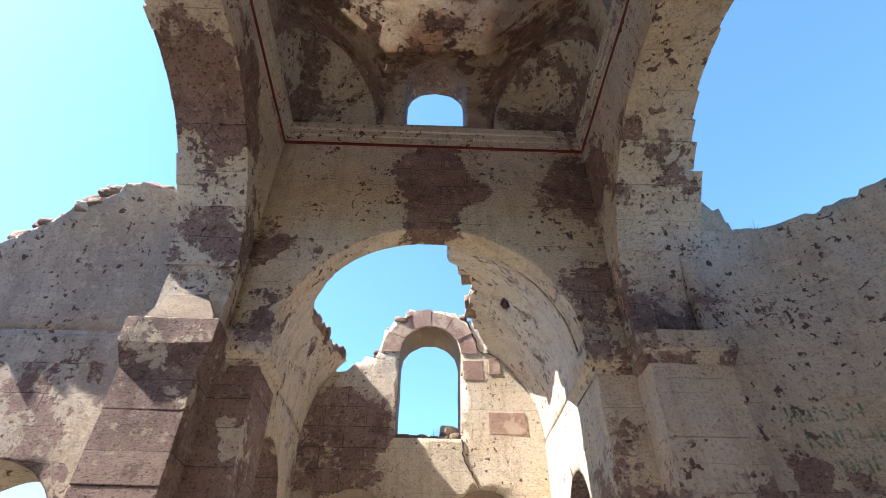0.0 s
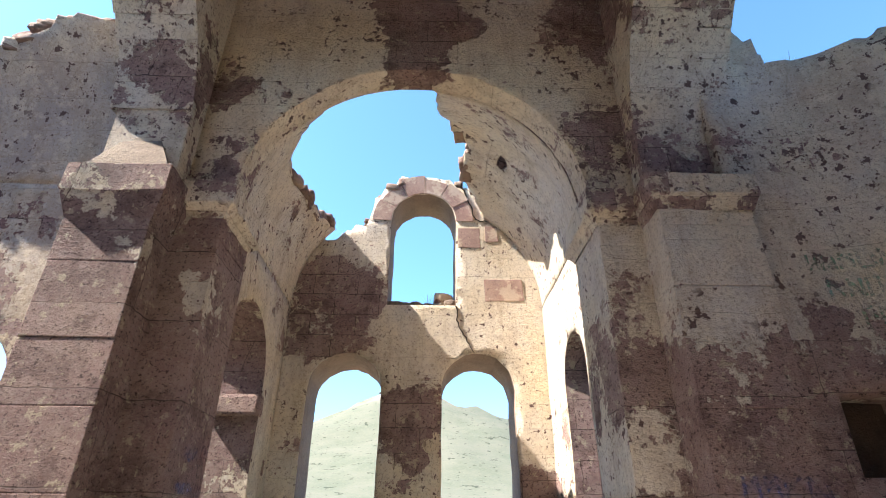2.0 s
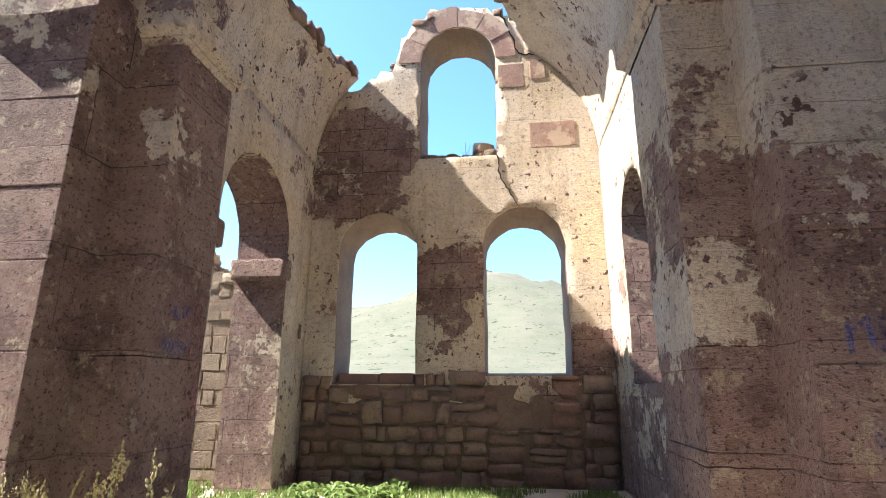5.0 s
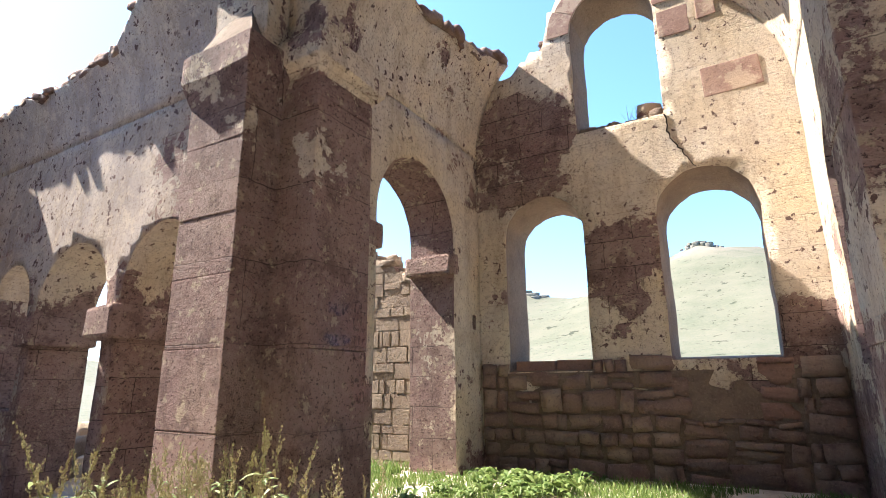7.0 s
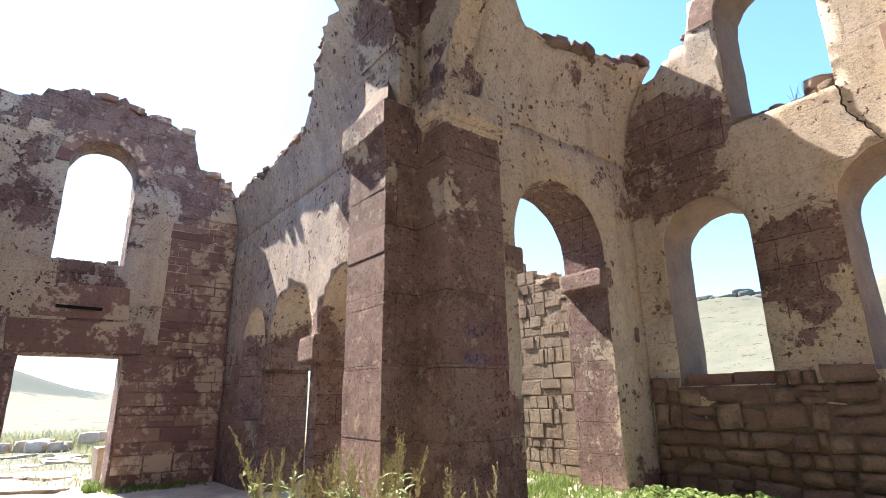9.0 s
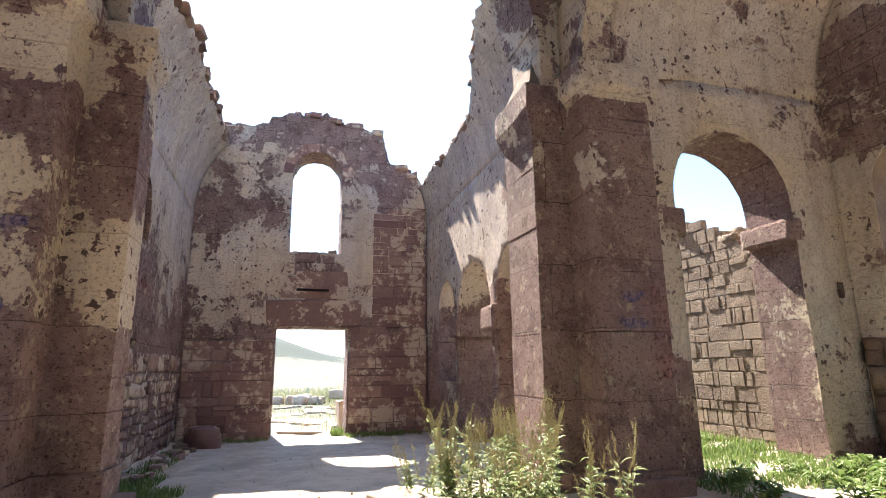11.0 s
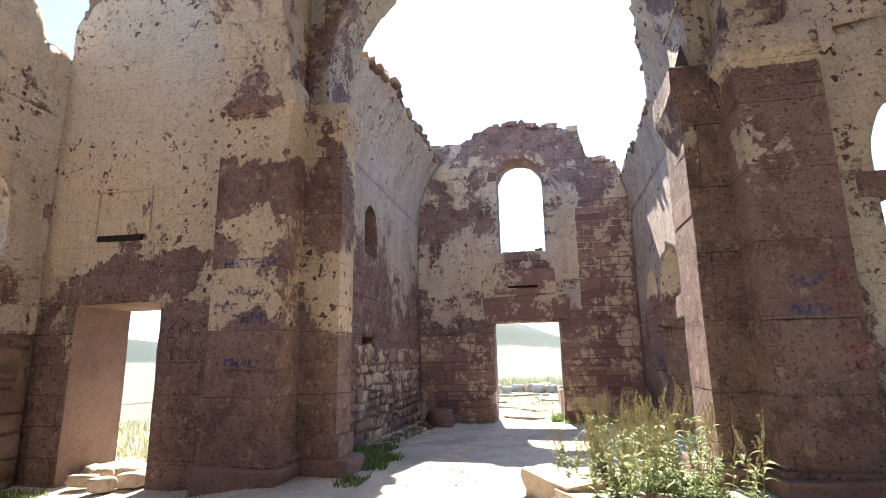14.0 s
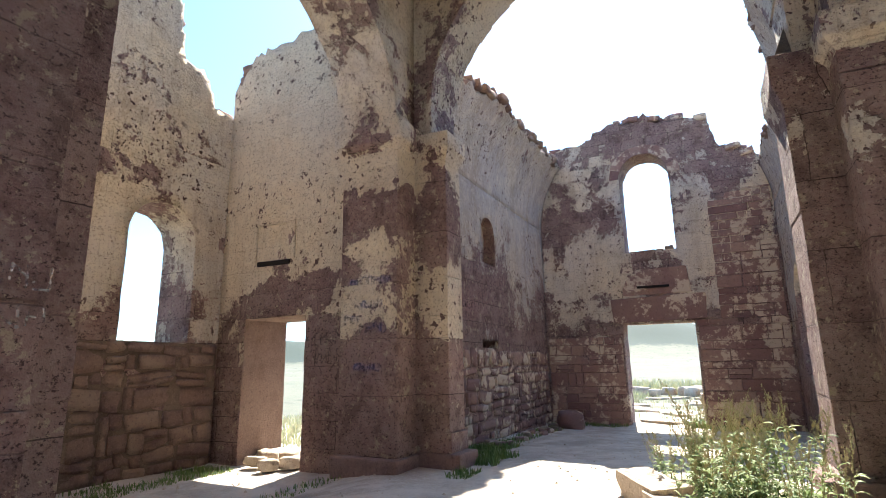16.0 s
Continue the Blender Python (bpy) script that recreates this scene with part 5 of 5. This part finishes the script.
for i in range(48):
    x, y = -26.5 + rng.uniform(-0.9, 0.9), rng.uniform(-4, 13)
    w = rng.uniform(0.35, 0.9)
    stone("field_stone", "pale field stone of a tumbled wall", x, y, height(x, y) + rng.choice((0.15, 0.2, 0.5)), w, w * 0.8, w * 0.7, rng.uniform(0, 180), m_pale, i + 140, 0.55, "stones of the tumbled wall")
stone("door_stop_stone", "squared stone beside the doorway", -13.6, 4.95, -0.1, 0.5, 0.4, 0.95, 5, m_pale, 200, 0.9)


for i in range(30):
    a = rng.uniform(-1, 1)
    x, y = -22 + 20 * a, 374 + rng.uniform(-8, 8)
    w = rng.uniform(1.6, 4.2) * (1.15 - abs(a))
    stone("rock_outcrop", "dark weathered rock outcrop on the hilltop", x, y, height(x, y) + 0.1, w * 1.5, w, w * 0.9, rng.uniform(0, 180), m_hill_rock, 300 + i, 0.5, "rocks on the hilltop")
for i in range(26):
    x = -245 + 4.6 * i
    y = 372 + rng.uniform(-4, 4)
    w = rng.uniform(4, 7)
    stone("rock_outcrop", "dark rock of the plateau rim", x, y, height(x, y) + 0.5, w * 1.7, w, w * 0.8, rng.uniform(0, 40), m_hill_rock, 330 + i, 0.6, "rocks of the plateau rim")

pts, faces = [], []
prng = np.random.RandomState(9)
for i in range(1500):
    x, y = (prng.uniform(-11.8, 3), prng.uniform(0.9, 6.6)) if i < 1100 else (prng.uniform(-2.5, 2.3), prng.uniform(-3.4, 1))
    w = 0.008 + 0.03 * prng.rand() ** 3
    z, k, a = height(x, y), len(pts), prng.uniform(0, 6.28)
    for q in range(5):
        pts.append((x + w * math.cos(a + q * 1.257) * prng.uniform(0.7, 1.3), y + w * math.sin(a + q * 1.257), z - 0.004))
    pts.append((x, y, z + w * 0.8))
    faces += [(k + q, k + (q + 1) % 5, k + 5) for q in range(5)]
me = bpy.data.meshes.new("pebbles")
me.from_pydata(pts, [], faces)
me.materials.append(m_pale)
tagged(new("pebbles", me), "small pale pebbles strewn over the earth floor", "pebbles", kind="stuff")

# ---------------------------------------------------------------- plants
def blade(bm, base, way, length, width, droop, curl=0.0, segs=3):
    """A leaf: a folded strip that narrows to its tip."""
    side = Vector((-way.y, way.x, 0))
    side = side.normalized() if side.length > 1e-4 else Vector((1, 0, 0))
    rows = []
    for i in range(segs + 1):
        f = i / segs
        p = base + way * length * f + Vector((0, 0, -droop * length * f * f))
        w = width * (math.sin(math.pi * min(0.97, 0.12 + 0.86 * f))) / 2
        rows.append([bm.verts.new(p - side * w + Vector((0, 0, w * 0.5))), bm.verts.new(p), bm.verts.new(p + side * w + Vector((0, 0, w * 0.5)))])
    for a, b in zip(rows, rows[1:]):
        bm.faces.new((a[0], a[1], b[1], b[0]))
        bm.faces.new((a[1], a[2], b[2], b[1]))


def tall_weed(seed, tall):
    rng = random.Random(seed)
    root = thing("tall_weed", "tall dry weed with yellow seed heads and green leaves", "weed", "tall weeds before the pier")
    leaf = bmesh.new()
    for k in range(rng.choice((2, 3, 3))):
        stem, seeds = bmesh.new(), bmesh.new()
        lean = Vector((rng.uniform(-0.25, 0.25), rng.uniform(-0.25, 0.25), 1.0))
        h = tall * rng.uniform(0.7, 1.08)
        curve = Vector((rng.uniform(-0.2, 0.2), rng.uniform(-0.2, 0.2), 0))
        at = lambda f: lean * h * f + curve * h * f * f
        rings = []
        for i in range(9):
            f = i / 8
            r = 0.006 * (1 - 0.75 * f)
            c = at(f)
            rings.append([stem.verts.new(c + Vector((r * math.cos(q * 2.094), r * math.sin(q * 2.094), 0))) for q in range(3)])
        for a, b in zip(rings, rings[1:]):
            for q in range(3):
                stem.faces.new((a[q], a[(q + 1) % 3], b[(q + 1) % 3], b[q]))
        for i in range(20):
            f = rng.uniform(0.03, 0.72)
            a = rng.uniform(0, 6.28)
            blade(leaf, at(f), Vector((math.cos(a), math.sin(a), rng.uniform(0.3, 1.1))).normalized(), rng.uniform(0.10, 0.26) * (1.1 - f * 0.7), rng.uniform(0.025, 0.05), rng.uniform(0.2, 0.7))
        for b in range(9):
            f0 = 0.48 + 0.52 * b / 9
            a = rng.uniform(0, 6.28)
            side = Vector((math.cos(a), math.sin(a), 2.4)).normalized()
            ln = rng.uniform(0.08, 0.20) * (1.25 - f0 * 0.6)
            for i in range(14):
                p = at(f0) + side * ln * rng.random() if b < 8 else at(rng.uniform(0.8, 1.0))
                p = p + Vector([rng.gauss(0, 0.007) for _ in range(3)])
                s = rng.uniform(0.004, 0.009)
                v = [seeds.verts.new(p + Vector(d) * s) for d in ((1, 0, 0), (-0.5, 0.87, 0), (-0.5, -0.87, 0), (0, 0, 1.5), (0, 0, -1.3))]
                for q in range(3):
                    seeds.faces.new((v[q], v[(q + 1) % 3], v[3]))
                    seeds.faces.new((v[(q + 1) % 3], v[q], v[4]))
        stalk = part("stem", stem, m_stem, root)
        tagged(part("seed_head", seeds, m_seed, stalk, "dry yellow seed head"), kind="stuff")
    tagged(part("foliage", leaf, m_leaf, root), kind="stuff")
    return root


rng = random.Random(11)
spots = []
while len(spots) < 50:
    x, y = rng.uniform(-2.7, -0.9), rng.uniform(4.5, 6.15)
    if y > 4.5 + 0.3 * (x + 2.2) and not (x < -2.75 and y > 6.2):
        spots.append((x, y))
kinds = []
for i, (x, y) in enumerate(spots):
    m = pose(x, y, height(x, y), 0, 0, rng.uniform(0, 360)) @ Matrix.Diagonal((*([rng.uniform(0.75, 1.1) * (0.7 if y < 4.9 else 1)] * 3), 1))
    if i < 8:
        ob = tall_weed(i + 1, 0.95 + 0.07 * i)
        kinds.append(ob)
        ob.matrix_basis = m
    else:
        ob = copy_thing(rng.choice(kinds), m)
        ob.matrix_basis = m


def dock(seed):
    rng = random.Random(seed)
    root = thing("leafy_weed", "low broad-leaved green weed on the floor", "weed", "leafy weeds")
    bm = bmesh.new()
    for i in range(40):
        a = rng.uniform(0, 6.28)
        blade(bm, Vector((rng.gauss(0, 0.10), rng.gauss(0, 0.10), rng.uniform(0, 0.15))), Vector((math.cos(a), math.sin(a), rng.uniform(0.4, 1.6))).normalized(), rng.uniform(0.10, 0.26), rng.uniform(0.04, 0.09), rng.uniform(0.3, 0.8), segs=4)
    tagged(part("foliage", bm, m_grass, root), kind="stuff")
    return root


docks = []
for i in range(46):
    if i < 30:
        x, y = rng.uniform(-2.5, -0.6), rng.uniform(8.3, 11.0)
        if rng.random() < 0.35:
            x, y = rng.uniform(-7, -3.8), rng.uniform(8.6, 10.8)
    else:
        x, y = rng.uniform(-2.3, -1.0), rng.uniform(4.9, 6.2)
    m = pose(x, y, height(x, y), 0, 0, rng.uniform(0, 360)) @ Matrix.Diagonal((*([rng.uniform(0.6, 1.2)] * 3), 1))
    if i < 5:
        docks.append(dock(i + 60))
        docks[-1].matrix_basis = m
    else:
        copy_thing(rng.choice(docks), m).matrix_basis = m


def turf(name, label, areas, material, seed, tall, width):
    """Grass blades scattered over areas (x0, x1, y0, y1, count, scale)."""
    rng = np.random.RandomState(seed)
    pts, faces = [], []
    for x0, x1, y0, y1, count, sc in areas:
        for _ in range(count):
            x, y = rng.uniform(x0, x1), rng.uniform(y0, y1)
            if noise.noise(Vector((x * 1.1, y * 1.1, seed))) < -0.22:
                continue
            a, h = rng.uniform(0, 6.28), tall * sc * rng.uniform(0.4, 1.3)
            z, w = height(x, y) - 0.01, width * rng.uniform(0.6, 1.4) * sc ** 0.5
            dx, dy, k = math.cos(a), math.sin(a), len(pts)
            bx, by = rng.normal(0, 0.35, 2) * h
            pts += [(x - dx * w, y - dy * w, z), (x + dx * w, y + dy * w, z), (x + dx * w * 0.8 + bx * 0.35, y + dy * w * 0.8 + by * 0.35, z + h * 0.6), (x - dx * w * 0.8 + bx * 0.35, y - dy * w * 0.8 + by * 0.35, z + h * 0.6), (x + bx, y + by, z + h)]
            faces += [(k, k + 1, k + 2, k + 3), (k + 3, k + 2, k + 4)]
    me = bpy.data.meshes.new(name)
    me.from_pydata(pts, [], faces)
    me.materials.append(material)
    tagged(new(name, me), label, "grass", kind="stuff")


turf("grass", "fresh green grass and low herbs growing in the ruin", [(-2.6, 2.5, 8.2, 11.5, 15000, 1.0), (-8, -3.7, 8.3, 11.0, 9000, 1.4), (-3.9, -2.7, 8.4, 10.6, 2200, 1.0), (-2.7, -0.7, 4.8, 6.3, 1500, 1.2), (-2.9, -2.3, 1.62, 1.95, 260, 0.8), (-4.6, -3.3, 1.5, 2.0, 700, 1.1), (-6.5, -4.4, 0.75, 1.5, 900, 1.0), (-2.2, -1.0, -0.6, 0.0, 160, 0.7), (-11.8, -4.2, 0.7, 1.3, 1700, 0.8), (-11.9, -11.3, 1.6, 2.8, 350, 0.9), (-11.9, -11.2, 4.8, 6.8, 700, 1.1), (-2.4, 2.0, -3.4, -2.5, 2600, 0.8), (-12.6, -11.9, 4.45, 4.8, 260, 1.8), (-0.1, 0.2, 0.3, 0.6, 60, 0.7)], m_grass, 3, 0.11, 0.008)
turf("dry_grass", "yellow dry grass on the land outside", [(-32, -27, -6, 14, 6000, 5.0), (-26, -13, 5.2, 12, 5000, 2.6), (-26, -13, -5, 2.0, 5000, 2.6), (-25, -13, 2.0, 5.2, 700, 1.3), (-12, -3.8, -8, -1.0, 5000, 1.6)], m_dry, 4, 0.13, 0.014)

# dry twigs on the ruined wall tops
for x, y, z in ((0.35, NY1 + 0.4, 5.85), (0.2, NY1 + 0.3, 5.85), (5.0, 6.9, 7.5), (5.5, 6.6, 7.45), (5.2, 6.8, 7.5)):
    bm = bmesh.new()
    rng = random.Random(int(x * 100))
    for i in range(9):
        a = rng.uniform(0, 6.28)
        blade(bm, Vector((x, y, z)), Vector((math.cos(a) * 0.5, math.sin(a) * 0.5, 1)).normalized(), rng.uniform(0.15, 0.38), 0.008, 0.1)
    tagged(part("twig_tuft", bm, m_stem), "dry twigs growing on the ruined wall", "weed", "tufts on the walls")
